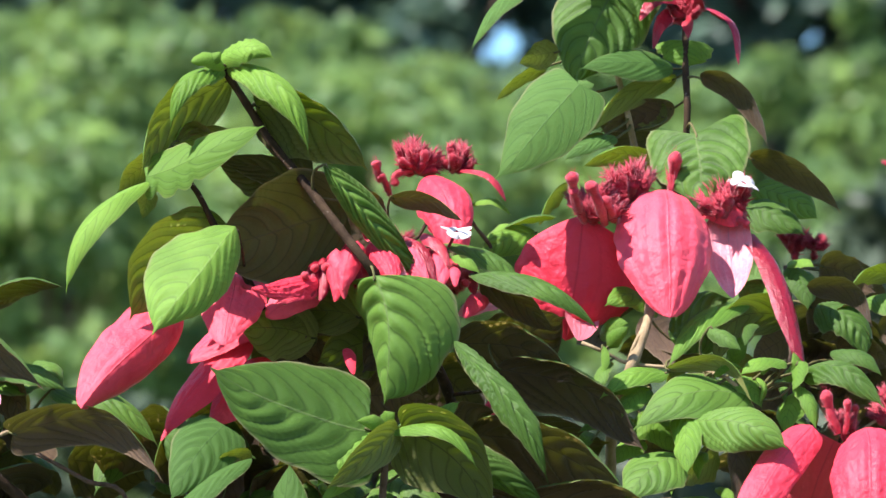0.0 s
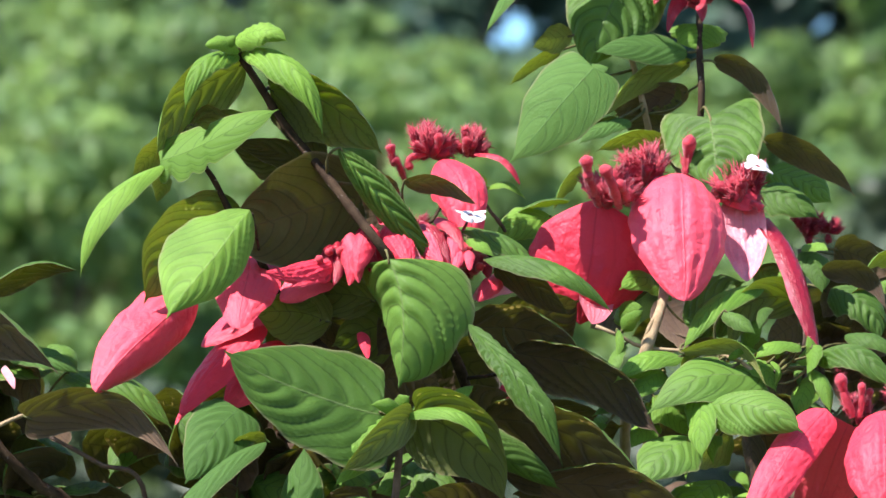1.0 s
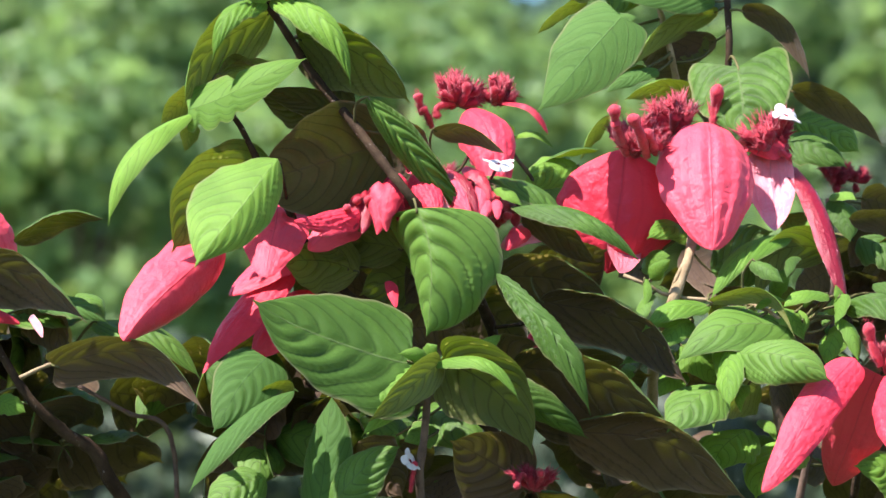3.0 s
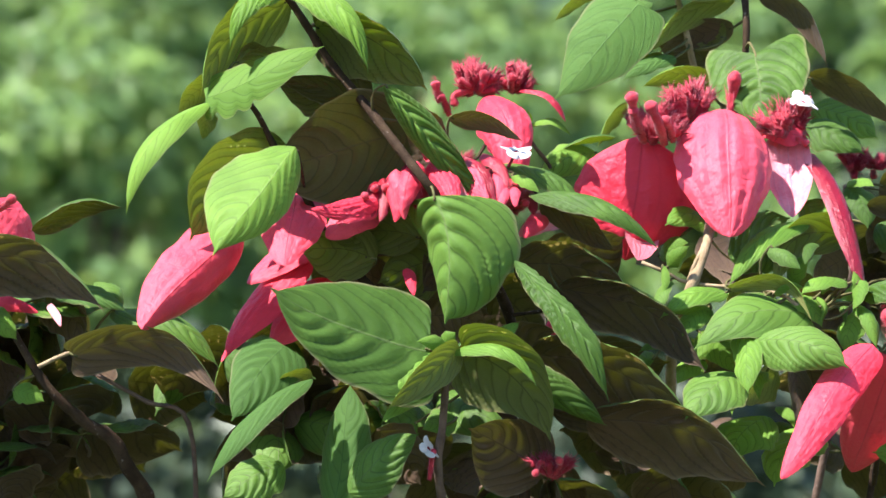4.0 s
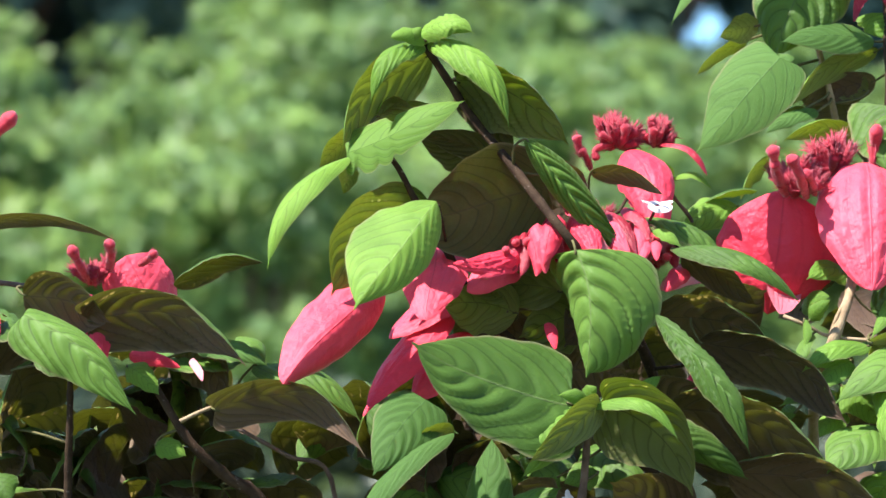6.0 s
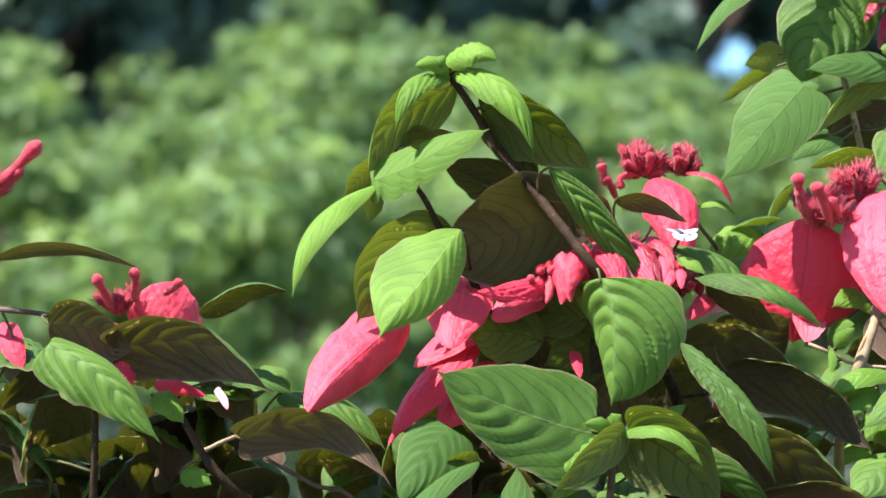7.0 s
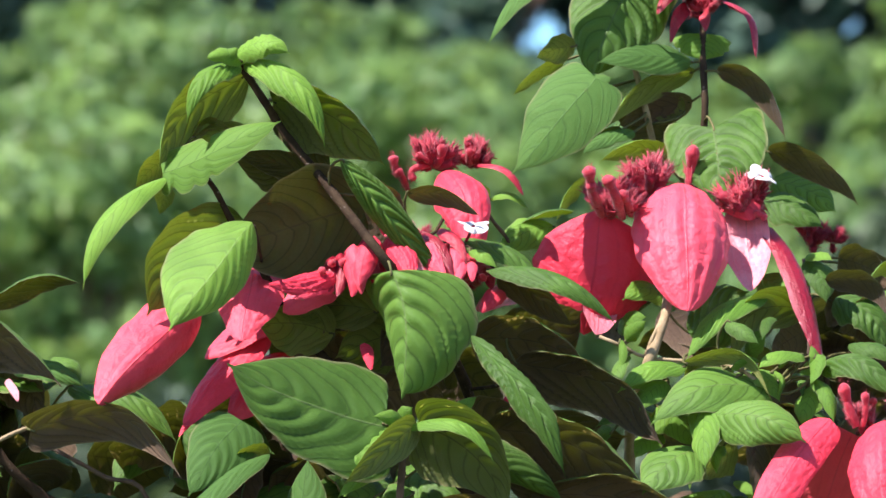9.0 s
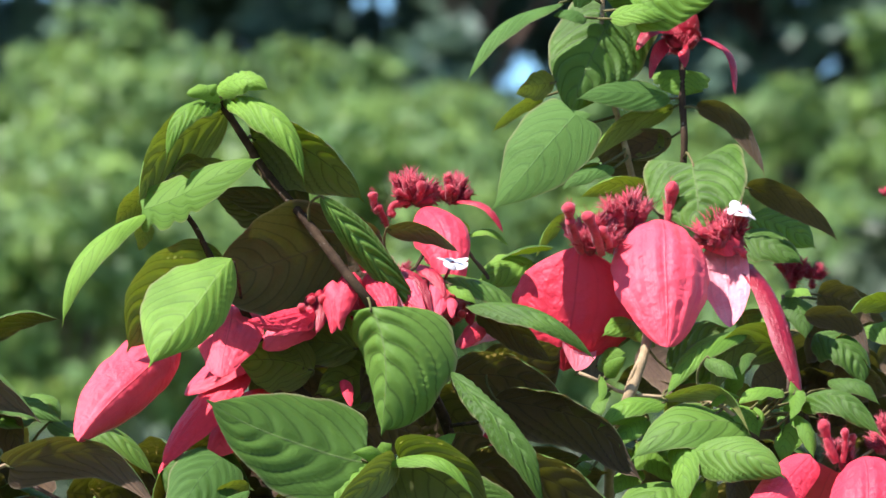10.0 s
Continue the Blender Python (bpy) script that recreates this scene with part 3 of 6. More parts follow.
blade(front, (2.7, -2.33, -1), (8.23, -6.1, -1), 2.99, 140, -0.038, 0.063, 20, "dark", hook=0.01)
blade(front, (0.66, -6.93, 0), (9.72, -9.76, -2), 7.34, 132, -0.04, 0.138, 18, "dark", hook=0.01)
blade(front, (3.93, -8.56, -1), (14.72, -14.52, -4), 5.87, 134, -0.069, 0.128, 22, "dark", hook=0.01, pucker=1.6)
blade(front, (1.88, -13.41, -3), (13.81, -18.38, -6), 9.9, 128, -0.037, 0.109, 18, "dark", hook=0.01)
blade(front, (5.94, -17.85, -4), (18.87, -22.64, -6), 8.57, 128, -0.037, 0.109, 18, "dark", hook=0.01)
blade(front, (0.73, -14.49, -5), (7.33, -18.59, -6), 3.28, -30, 0.087, 0.002, 28)
blade(front, (-5.92, -4.89, 1), (-12.91, -4.89, 1), 3.8, 150, -0.043, 0.068, 16)
blade(front, (-9.23, -6.55, 2), (-14.97, -5.72, 1), 5.23, 150, -0.043, 0.077, 16)
blade(front, (-3.47, -6.57, 3), (-9.25, -8.22, 3), 5.72, 150, -0.043, 0.077, 16)
blade(front, (-5.93, -10.67, 2), (-0.99, -11.5, 2), 5.71, 150, -0.043, 0.077, 16, "dark", hook=0.01)
blade(front, (-0.99, -4.92, 4), (-5.95, -9.04, 3), 5.04, 170, -0.049, 0.068, 16, "dark", hook=0.01)
blade(front, (3.98, -8.25, 5), (8.94, -4.92, 4), 7.18, 150, -0.043, 0.077, 16, "dark", hook=0.01)
blade(front, (-1, -14.89, 5), (4.8, -12.37, 4), 7.18, 150, -0.043, 0.077, 16, "dark", hook=0.01)
blade(front, (3.15, -17.38, 5), (12.25, -14.03, 4), 8.61, 150, -0.043, 0.077, 16, "dark", hook=0.01)

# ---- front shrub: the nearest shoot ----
# added fillers: brown undersides stand in for deep shade behind the nearest shoot
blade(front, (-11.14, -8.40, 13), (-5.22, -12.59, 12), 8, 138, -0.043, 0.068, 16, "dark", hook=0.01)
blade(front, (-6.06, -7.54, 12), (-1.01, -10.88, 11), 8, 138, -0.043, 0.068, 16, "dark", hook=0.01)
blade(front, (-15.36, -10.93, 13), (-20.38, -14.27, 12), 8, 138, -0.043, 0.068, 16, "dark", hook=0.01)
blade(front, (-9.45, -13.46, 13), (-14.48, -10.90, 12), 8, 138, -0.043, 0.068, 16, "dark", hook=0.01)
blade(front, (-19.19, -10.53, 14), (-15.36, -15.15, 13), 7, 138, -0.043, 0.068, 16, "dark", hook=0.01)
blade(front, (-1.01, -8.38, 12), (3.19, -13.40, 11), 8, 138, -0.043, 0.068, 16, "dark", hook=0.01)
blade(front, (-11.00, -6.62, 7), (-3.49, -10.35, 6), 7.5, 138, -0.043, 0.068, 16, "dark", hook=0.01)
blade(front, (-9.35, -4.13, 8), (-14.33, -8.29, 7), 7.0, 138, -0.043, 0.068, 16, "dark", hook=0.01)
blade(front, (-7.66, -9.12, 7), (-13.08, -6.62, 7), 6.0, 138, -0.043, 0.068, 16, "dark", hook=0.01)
blade(front, (-5.22, -12.88, -10), (-16.31, -8.15, -14), 9.0, 36, 0.046, -0.016, 14, shape="shield", hook=0.02, pucker=0.7, via=(-11.11, -11.23, -12), wings=(1.15, 1.05), folds=(12, 6))
blade(front, (-4.82, -13.12, -10), (-8.93, -16.62, -13), 3.0, 25, 0.045, 0.04, 14, "young")
blade(front, (-3.93, -12.8, -10), (-6.15, -12.19, -12), 1.28, 20, 0.141, 0.098, 20, "young")
blade(front, (-4.26, -12.75, -9), (-3.45, -11.6, -10), 1.45, 20, 0.094, 0.081, 20, "young")
blade(front, (-3.46, -12.95, -9), (-5.08, -11.89, -8), 2.09, 60, 0.05, 0.112, 20, "young")
blade(front, (-3.21, -12.68, -10), (-8.60, -16.93, -13.4), 2.8, 158, 0.071, 0.082, 18, "young", pucker=1.2, via=(-5.15, -14.41, -12.5))
blade(front, (-3.77, -13.03, -10.5), (2.47, -15.18, -13.3), 1.9, 58, 0.074, 0.225, 26, "young", via=(-0.24, -12.63, -12))
blade(front, (-2.90, -13.07, -9), (3.39, -19.55, -8), 7.0, 158, -0.055, 0.152, 20, shape="ovate", hook=0.01, pucker=0.8, via=(0.88, -14.92, -9))
blade(front, (-1.21, -13.05, -7), (1.21, -10.89, -6), 1.55, 20, 0.047, 0.036, 15, "young")
blade(front, (-15.78, -12.65, -4), (-19.41, -17.68, -8.5), 5.0, 15, 0.045, 0.03, 14, "grey", shape="shield", pucker=0.6)
blade(front, (-13.76, -14.57, -5), (-17.09, -16.64, -6), 2.06, 150, -0.043, 0.051, 14, "young")
blade(front, (-13.69, -15.02, -6), (-21.35, -21.87, -10.1), 2.63, 50, 0.051, 0.074, 20, "grey", shape="long")
blade(front, (-12.31, -24.25, -6), (-11.33, -15.12, -3), 4.4, 25, 0.047, 0.036, 20, "grey", pucker=0.5)
blade(front, (-11.07, -23.19, -7), (-6.13, -18.71, -8), 4.43, 35, 0.041, 0.061, 20)
blade(front, (-15.79, -21.27, -5), (-20.18, -23.41, -6.7), 4.21, 30, 0.043, 0.06, 20)
blade(front, (-3.87, -14.47, -8), (-8.85, -17.9, -11.1), 2.1, 40, 0.046, 0.054, 16, "young")
blade(front, (-3.4, -17.78, -6), (-5.82, -18.54, -7.2), 2.33, 30, 0.052, 0.047, 16)
blade(front, (-9.13, -18.71, -3), (-5.87, -22.79, -3), 5.65, 150, -0.052, 0.047, 16, "dark", hook=0.01)
blade(front, (3.1, -22.02, -2), (-2.61, -18.71, -3), 6.95, 160, -0.056, 0.039, 16, "dark", hook=0.01)
white_flower(front, (-5.24, -19.87, -8), (0.75, -0.42, 0.5), 1.9, 1)
bud(front, ((-5.33, -22.18, -7), (-5.17, -20.95, -7.5), (-5, -19.96, -8)), 0.29, 2)
head = flower_head(front, (3.51, -22.17, -3), 2.46, 3, 9)
bud(head, ((3.51, -22.17, -3), (2.68, -21.11, -4), (2.19, -22.08, -5)), 0.33, 4)
bud(head, ((3.51, -22.17, -3), (4.11, -21.31, -4), (3.9, -20.86, -5)), 0.37, 5)

# ---- front shrub: flower heads ----
head = flower_head(front, (-9.29, -2.45, 5), 2.87, 6, 9)
bud(head, ((-9.39, -2.84, 2), (-9.17, -2.01, -1), (-9.29, -1.26, -3)), 0.4, 70)
bud(head, ((-8.61, -2.93, 2), (-8.60, -2.09, -1), (-8.40, -1.18, -3)), 0.45, 71)
bud(head, ((-9.02, -3.05, 2), (-9.64, -2.41, -2), (-10.00, -1.83, -4)), 0.36, 72)
blade(head, (-19.04, -4.29, 2), (-25.80, -11.20, -6.6), 6.4, 14, 0.054, 0.025, 34, "bract", shape="bract", hook=0.03, name="bract", folds=(20, 70), wings=(1.0, 1.3))
blade(head, (-20.03, -4.92, 4), (-25.28, -10.58, -2.2), 3.34, 10, 0.059, -0.029, 20, "bract", shape="bract", hook=0.03, name="bract")
blade(head, (-15.11, -1.28, 3), (-15.78, -6.71, -4), 5.14, 5, 0.05, 0.004, 22, "bract", shape="bract", hook=0.03, name="bract")
blade(head, (-14.89, -6.18, 5), (-20.19, -13.09, 0.2), 3.88, 40, 0.038, 0.017, 22, "bract", shape="bract", hook=0.03, name="bract")
blade(head, (-12.22, -8.27, 6), (-17.03, -12.69, 3.6), 3.97, 20, 0.047, 0.017, 22, "bract", shape="bract", hook=0.03, name="bract")
blade(head, (-16.79, -10.35, 6), (-20.6, -13.89, 2), 1.19, 40, 0.038, 0.063, 22, "bract", shape="bract", hook=0.03, name="bract")
blade(head, (-12.64, -4.11, 6), (-18.78, -8.23, 3.7), 4.98, 60, 0.025, 0.063, 20, "bract", shape="bract", hook=0.03, name="bract")
stem(head, ((-9.29, -2.45, 5), (-11.75, -4.1, 4), (-14.65, -5.75, 4)), 0.1, 0.06, velvet_red)
bud(head, ((-9.29, -2.45, 5), (-8.63, -1.2, 3), (-7.99, -0.37, 2)), 0.49, 7)
bud(head, ((-9.29, -2.45, 5), (-6.77, -1.2, 3), (-6.43, 0.04, 2)), 0.57, 8)
bud(head, ((-9.29, -2.45, 5), (-10.08, -2.02, 3), (-10.67, -1.61, 2)), 0.41, 9)
blade(head, (-6.96, -7.16, -1), (-6.43, -8.99, -4), 1.0, 20, 0.058, 0.02, 20, "bract", shape="bract", hook=0.03, name="bract")
blade(head, (-9.13, -2.08, -3), (-13.69, -2.71, -6), 2.3, 38, 0.045, -0.049, 34, "bract", shape="bract", hook=0.03, pucker=3, name="bract")
blade(head, (-9.13, -2.89, -3), (-11.92, -3.85, -5.5), 1.29, 35, 0.049, 0.034, 30, "bract", shape="bract", hook=0.03, pucker=3, name="bract")
blade(head, (-6.20, 0.61, -3), (-7.30, -2.88, -5.5), 2.62, 20, 0.08, 0.05, 46, "bract", shape="bract", hook=0.05, pucker=2.2, name="bract")
blade(head, (-7.03, 0.37, -2), (-5.85, -3.05, -4.5), 2.10, -10, 0.08, -0.06, 46, "crimson", shape="bract", hook=0.05, pucker=2.2, name="bract")
blade(head, (-7.66, 0.04, -3), (-6.98, -3.53, -5), 1.93, 30, 0.08, 0.08, 46, "bract", shape="bract", hook=0.05, pucker=2.2, name="bract")
blade(head, (-5.90, 0.04, -1), (-6.36, -2.73, -3), 2.27, 10, 0.08, 0.04, 46, "crimson", shape="bract", hook=0.05, pucker=2.2, name="bract")
blade(head, (-8.33, -0.45, -2), (-7.87, -3.69, -5), 2.10, -20, 0.08, 0.06, 46, "bract", shape="bract", hook=0.05, pucker=2.2, name="bract")
blade(head, (-9.17, -0.86, -1), (-9.60, -3.38, -4), 1.93, 20, 0.08, -0.05, 46, "crimson", shape="bract", hook=0.05, pucker=2.2, name="bract")
blade(head, (-8.68, -0.61, -1), (-8.87, -3.62, -4), 1.75, 0, 0.08, 0.05, 46, "crimson", shape="bract", hook=0.05, pucker=2.2, name="bract")
blade(head, (-6.15, 0.04, 0), (-6.04, -3.22, -2.8), 2.2, 35, 0.082, 0.074, 20, "bract", shape="bract", hook=0.03, pucker=2.5, name="bract")
blade(front, (-5.33, -1.2, 3), (-10.05, -6.55, 2), 7.14, 150, -0.043, 0.068, 16, "dark", hook=0.01)
blade(front, (-9.27, 0.04, 4), (-5.96, -4.92, 4), 5.28, 160, -0.047, 0.064, 16, "dark", hook=0.01)
blade(head, (-9.21, -2.43, 1), (-12.87, -4.88, -0.4), 3.17, 25, 0.045, 0.039, 22, "bract", shape="bract", hook=0.03, name="bract")
blade(head, (-5.27, 0.45, -2), (-3.40, -2.63, -6), 2.62, 10, 0.08, 0.06, 40, "bract", shape="bract", hook=0.05, pucker=2.0, name="bract")
blade(head, (-4.75, 0.61, -1), (-2.44, -1.99, -4), 2.10, 168, 0.08, -0.05, 40, "bract", shape="bract", hook=0.05, pucker=2.0, name="bract")
blade(head, (-4.59, 0.2, -1), (-2.52, -2.4, -4), 1.07, 172, -0.119, 0.037, 30, "bract", shape="bract", hook=0.03, pucker=2, name="bract")
blade(head, (-3.53, 0.21, 0), (-1.14, -2.4, -4.4), 2.07, 10, 0.098, 0.037, 24, "bract", shape="bract", hook=0.03, pucker=3, name="bract")
blade(head, (-5.72, 2.18, 1), (-5.56, 0.69, -1.8), 1.5, 10, 0.246, 0.043, 44, "bract", shape="bract", hook=0.03, name="bract")
blade(head, (-2.79, 0.7, 0), (-0.65, -2.24, -3.6), 1.57, 20, 0.094, 0.091, 34, "crimson", shape="bract", hook=0.03, pucker=2.5, name="bract")
blade(head, (-1.48, 1.11, 1), (0.33, -1.18, -2.3), 1.42, 30, 0.087, 0.102, 34, "crimson", shape="bract", hook=0.03, pucker=2.5, name="bract")
blade(head, (-0.33, 0.21, 0), (-0.81, -2.65, -3.6), 1.33, 10, 0.098, 0.057, 34, "bract", shape="bract", hook=0.03, pucker=2.5, name="bract")
blade(head, (-1.97, -1.19, 0), (0.08, -3.46, -3.3), 1.48, 20, 0.094, 0.091, 30, "crimson", shape="bract", hook=0.03, pucker=2.5, name="bract")
blade(head, (1.28, -1.19, 2), (2.21, -3.23, -1.1), 1.49, 20, 0.094, 0.091, 30, "crimson", shape="bract", hook=0.03, pucker=2.5, name="bract")
head = flower_head(front, (-1.15, -1.36, 2), 1.97, 10, 10)
blade(head, (-3.26, 0.54, 2), (-0.78, -1.35, 0), 1.67, 170, -0.079, 0.014, 18, "bract", shape="bract", hook=0.03, name="bract")
head = flower_head(front, (-2.05, 5.69, 9), 2.71, 11, 18)
blade(head, (-1.17, 5.38, 8), (0.91, -1.28, 1.4), 5.33, 5, 0.159, 0.074, 44, "bract", shape="bract", hook=0.03, pucker=1.6, name="bract")
bud(head, ((-2.05, 5.9, 9), (-1.42, 6.51, 8), (-1.34, 7.39, 8)), 0.53, 12)
bud(head, ((-2.05, 5.9, 9), (-2.67, 6.3, 8), (-3.26, 6.64, 8)), 0.37, 13)
bud(head, ((-2.05, 5.9, 9), (-3.51, 5.47, 8), (-3.51, 4.63, 8)), 0.41, 14)
bud(head, ((-4.69, 5.06, 9), (-4.84, 5.89, 8), (-5.01, 6.55, 8)), 0.45, 15)
bud(head, ((-3.93, 4.02, 9), (-4.34, 5.05, 8), (-4.68, 5.47, 8)), 0.41, 16)
head = flower_head(front, (0.75, 5.91, 10), 2.3, 17, 18)
blade(head, (1.30, 5.90, 9), (4.71, 3.62, 6.9), 1.1, 60, 0.1, 0.253, 20, "crimson", shape="bract", hook=0.03, name="bract", via=(3.42, 5.38, 7.5))
bud(head, ((0.75, 5.83, 10), (0.67, 6.53, 9), (0.88, 6.99, 9)), 0.49, 18)
head = flower_head(front, (-3.47, -0.37, 3), 2.46, 19, 9)
blade(head, (-5.56, 1.7, 5), (-3.47, 0.87, 2.5), 2.2, 20, 0.075, 0.027, 18, "bract", shape="bract", hook=0.03, name="bract")
blade(head, (-5.34, -0.58, 4), (-1.81, -1.61, 1.4), 2.67, 30, 0.087, 0.093, 20, "bract", shape="bract", hook=0.03, name="bract")
blade(head, (-3.48, 0.04, 5), (-1.6, -2.42, 0.6), 2.64, 20, 0.094, 0.081, 20, "bract", shape="bract", hook=0.03, name="bract")
blade(head, (-0.58, 2.33, 6), (1.28, -0.17, 2.6), 2.64, 20, 0.094, 0.081, 20, "bract", shape="bract", hook=0.03, name="bract")
head = flower_head(front, (0.66, -2.84, 2), 2.05, 20, 9)
bud(head, ((0.66, -2.84, 2), (0.45, -2.42, 0), (0.25, -1.92, -1)), 0.62, 21)
bud(head, ((0.66, -2.84, 2), (1.27, -2.83, 0), (1.72, -2.33, -1)), 0.41, 22)
blade(head, (4.99, -3.26, 2), (0.98, -4.79, -1), 2.02, 168, -0.049, 0.059, 18, "bract", shape="bract", hook=0.03, name="bract")
blade(head, (3.12, -3.24, 0), (1.55, -4.93, -2.9), 1.69, 15, 0.097, 0.045, 30, "bract", shape="bract", hook=0.03, pucker=2, name="bract")
blade(head, (0.04, -1.19, -1), (-0.33, -2.81, -3.9), 1.24, 10, 0.148, 0.046, 34, "bract", shape="bract", hook=0.03, pucker=3, name="bract")
blade(head, (0.66, -1.35, -1), (0.9, -2.65, -3.7), 1.1, 15, 0.145, 0.058, 34, "bract", shape="bract", hook=0.03, pucker=3, name="bract")
blade(head, (3.57, -10.74, 5), (6.03, -12.76, 2.9), 2.74, 25, 0.045, 0.066, 18, "bract", shape="bract", hook=0.03, name="bract")
white_flower(front, (0.98, 1.43, -1), (0.12, -0.30, 0.95), 2.5, 23)
stem(front, ((0.25, -0.16, 1), (0.66, 0.66, 0), (0.98, 1.27, -1)), 0.12, 0.1, velvet_red)
blade(front, (1.51, 2.8, 9), (1.5, 4.55, 8), 1.42, 20, 0.094, 0.081, 20, "young")
blade(front, (2.18, 3.3, 9), (5.09, 2.55, 7.8), 1.17, 60, 0.1, 0.223, 20, "young")
stem(front, ((1.51, 3.18, 9), (2.35, 1.72, 10), (3.62, 0.04, 12), (4.9, -3.34, 14)), 0.12, 0.15, stem_grey)
blade(front, (7.02, 1.23, 14), (2.56, -0.88, 11.4), 3.12, 30, 0.087, 0.093, 15, "young")
blade(front, (8.5, 2.37, 14), (4.05, 1.39, 13), 2.01, 100, -0.017, 0.107, 15)

# ---- right shrub: stems ----
stem(right, ((12.54, 23.59, 20), (12.33, 18.88, 20), (12.89, 14.6, 20), (13.96, 10.32, 20), (14.87, 6.06, 22), (15.3, 0.9, 22), (15.21, -4.11, 6), (14.34, -7.05, 2), (13.1, -10.67, 2), (12.62, -19.57, 18), (13.99, -66.88, 21), (15.73, -157.73, 22)), 0.14, 0.5, stem_tan)
stem(right, ((18.4, 17.38, 21), (18.33, 13.71, 19), (18.42, 9.64, 18), (17.77, 4.74, 19), (15.7, -0.39, 21)), 0.24, 0.3, stem_brown)
stem(right, ((10.07, -6.78, 1), (11.97, -7.61, 1), (13.5, -8.36, 1.5), (16.28, -8.59, 1), (18.71, -8.78, 0), (20.72, -9.46, -1), (22.35, -10.85, -1)), 0.13, 0.14, stem_tan)
stem(right, ((13.5, -8.19, 1.5), (14.18, -6.55, 2), (15.59, -4.31, 5)), 0.16, 0.14, stem_tan)
stem(right, ((27.12, -8.48, 18), (27.75, -11.89, 18), (28.45, -17.47, 19), (27.23, -28.21, 20), (22.14, -54.01, 21)), 0.18, 0.3, stem_brown)
stem(right, ((25.94, -1.24, 20), (26.37, -5.09, 20), (26.37, -8.52, 20), (25.94, -13.66, 20), (22.14, -32.56, 21)), 0.18, 0.3, stem_grey)

# ---- right shrub: leaves ----
blade(right, (13.01, 19.48, 20), (9.94, 12.45, 16.5), 7.9, 8, 0.04, 0.05, 20, shape="cordate", pucker=1.25)
blade(right, (17.43, 13.63, 19), (10.36, 13.71, 16), 2.98, 35, 0.041, 0.061, 14, "grey", pucker=0.6)
blade(right, (10.00, 12.20, 7), (3.73, 5.26, 4.5), 6.1, 14, 0.049, -0.017, 12, "grey", shape="ovate", pucker=0.15)
blade(right, (9.19, 11.53, 17), (11.38, 12.44, 16), 1.81, 20, 0.047, 0.017, 12, "grey")
blade(right, (8.7, 14.88, 18), (5.62, 14, 17), 2.46, 150, -0.043, 0.068, 14, "young")
blade(right, (7.86, 13.8, 19), (3.79, 11.21, 18), 1.59, 130, -0.032, 0.07, 14, "young")
blade(right, (9.29, 20.93, 18), (1.69, 15.16, 13.4), 2.38, 60, 0.04, 0.099, 18, "grey", shape="long")
blade(right, (11.13, 19.74, 18), (8.55, 19.95, 17), 2.21, 60, 0.04, 0.099, 18, "grey")
blade(right, (11.79, 21.4, 19), (8.78, 22.21, 18), 2.96, 30, 0.069, 0.092, 18, "grey")
blade(right, (12.81, 19.61, 17), (17.87, 19.57, 16), 2.28, 35, 0.066, 0.128, 18, "young")
blade(right, (14.72, 20.46, 17), (21.06, 21.27, 16), 4.98, 20, 0.075, 0.084, 18, "young", shape="heart")
blade(right, (12.51, 21.54, 22), (16.16, 24.55, 22), 4.12, 20, 0.075, 0.084, 18, shape="heart")
blade(right, (18.32, 15.8, 20), (18.37, 13.8, 18.9), 4.6, 10, 0.049, 0.009, 16, "young", shape="heart")
blade(right, (17.72, 13.01, 20), (10.64, 8.81, 17), 2.89, 128, -0.037, 0.097, 16, "young")
blade(right, (19.31, 12.92, 18), (24.37, 7.51, 16), 2.6, 130, -0.06, 0.15, 22, "dark", hook=0, via=(22.72, 11.61, 17))
blade(right, (18.94, 8.58, 14), (19.37, 3.40, 10), 8.2, -10, 0.05, 0.0, 12, shape="cordate", pucker=0.9)
blade(right, (23.11, 6.86, 18), (29.89, 2.59, 16), 3.1, 132, -0.06, 0.1, 18, "dark", hook=0, via=(26.89, 5.83, 17))
blade(right, (23.69, 4.77, 22), (28.53, 2.4, 20.3), 3.96, 30, 0.043, 0.068, 18)
blade(right, (22.43, 3.13, 20), (27.3, 1.23, 17.5), 3.68, 40, 0.038, 0.093, 18)
blade(right, (13.13, 8.4, 18), (9.08, 6.74, 15.5), 1.78, 40, 0.061, 0.09, 18, "grey")
blade(right, (12.19, 8.57, 18), (8.34, 7.28, 17), 1.87, 120, -0.04, 0.094, 18, "young")
blade(right, (16.21, 6, 17), (10.34, 6.31, 15), 2.91, 130, -0.064, 0.179, 18, "young")
blade(right, (17.63, 10.77, 21), (11.82, 8.78, 20), 2.77, 150, -0.043, 0.068, 18, "dark", hook=0.01)
blade(right, (16.99, 9.91, 21), (13.13, 10.77, 21), 2.61, 170, -0.049, 0.058, 18)
blade(right, (15.73, 8.21, 22), (11.01, 10.36, 22), 3.47, 150, -0.043, 0.068, 18, "dark", hook=0.01)
blade(right, (18.1, 3.48, 22), (16.38, 8.64, 22), 2.98, 150, -0.043, 0.068, 18, "dark", hook=0.01)
blade(right, (9.42, 4.95, 18), (6.96, 1.66, 16), 1.87, 120, -0.025, 0.068, 18, "young")
blade(right, (15.73, -4.35, 9), (11.99, -3.94, 5), 3.83, 60, 0.05, 0.157, 18, "young")
blade(right, (16.92, -6.71, 13), (21.26, -3.53, 11), 5.38, 42, 0.037, 0.071, 18)
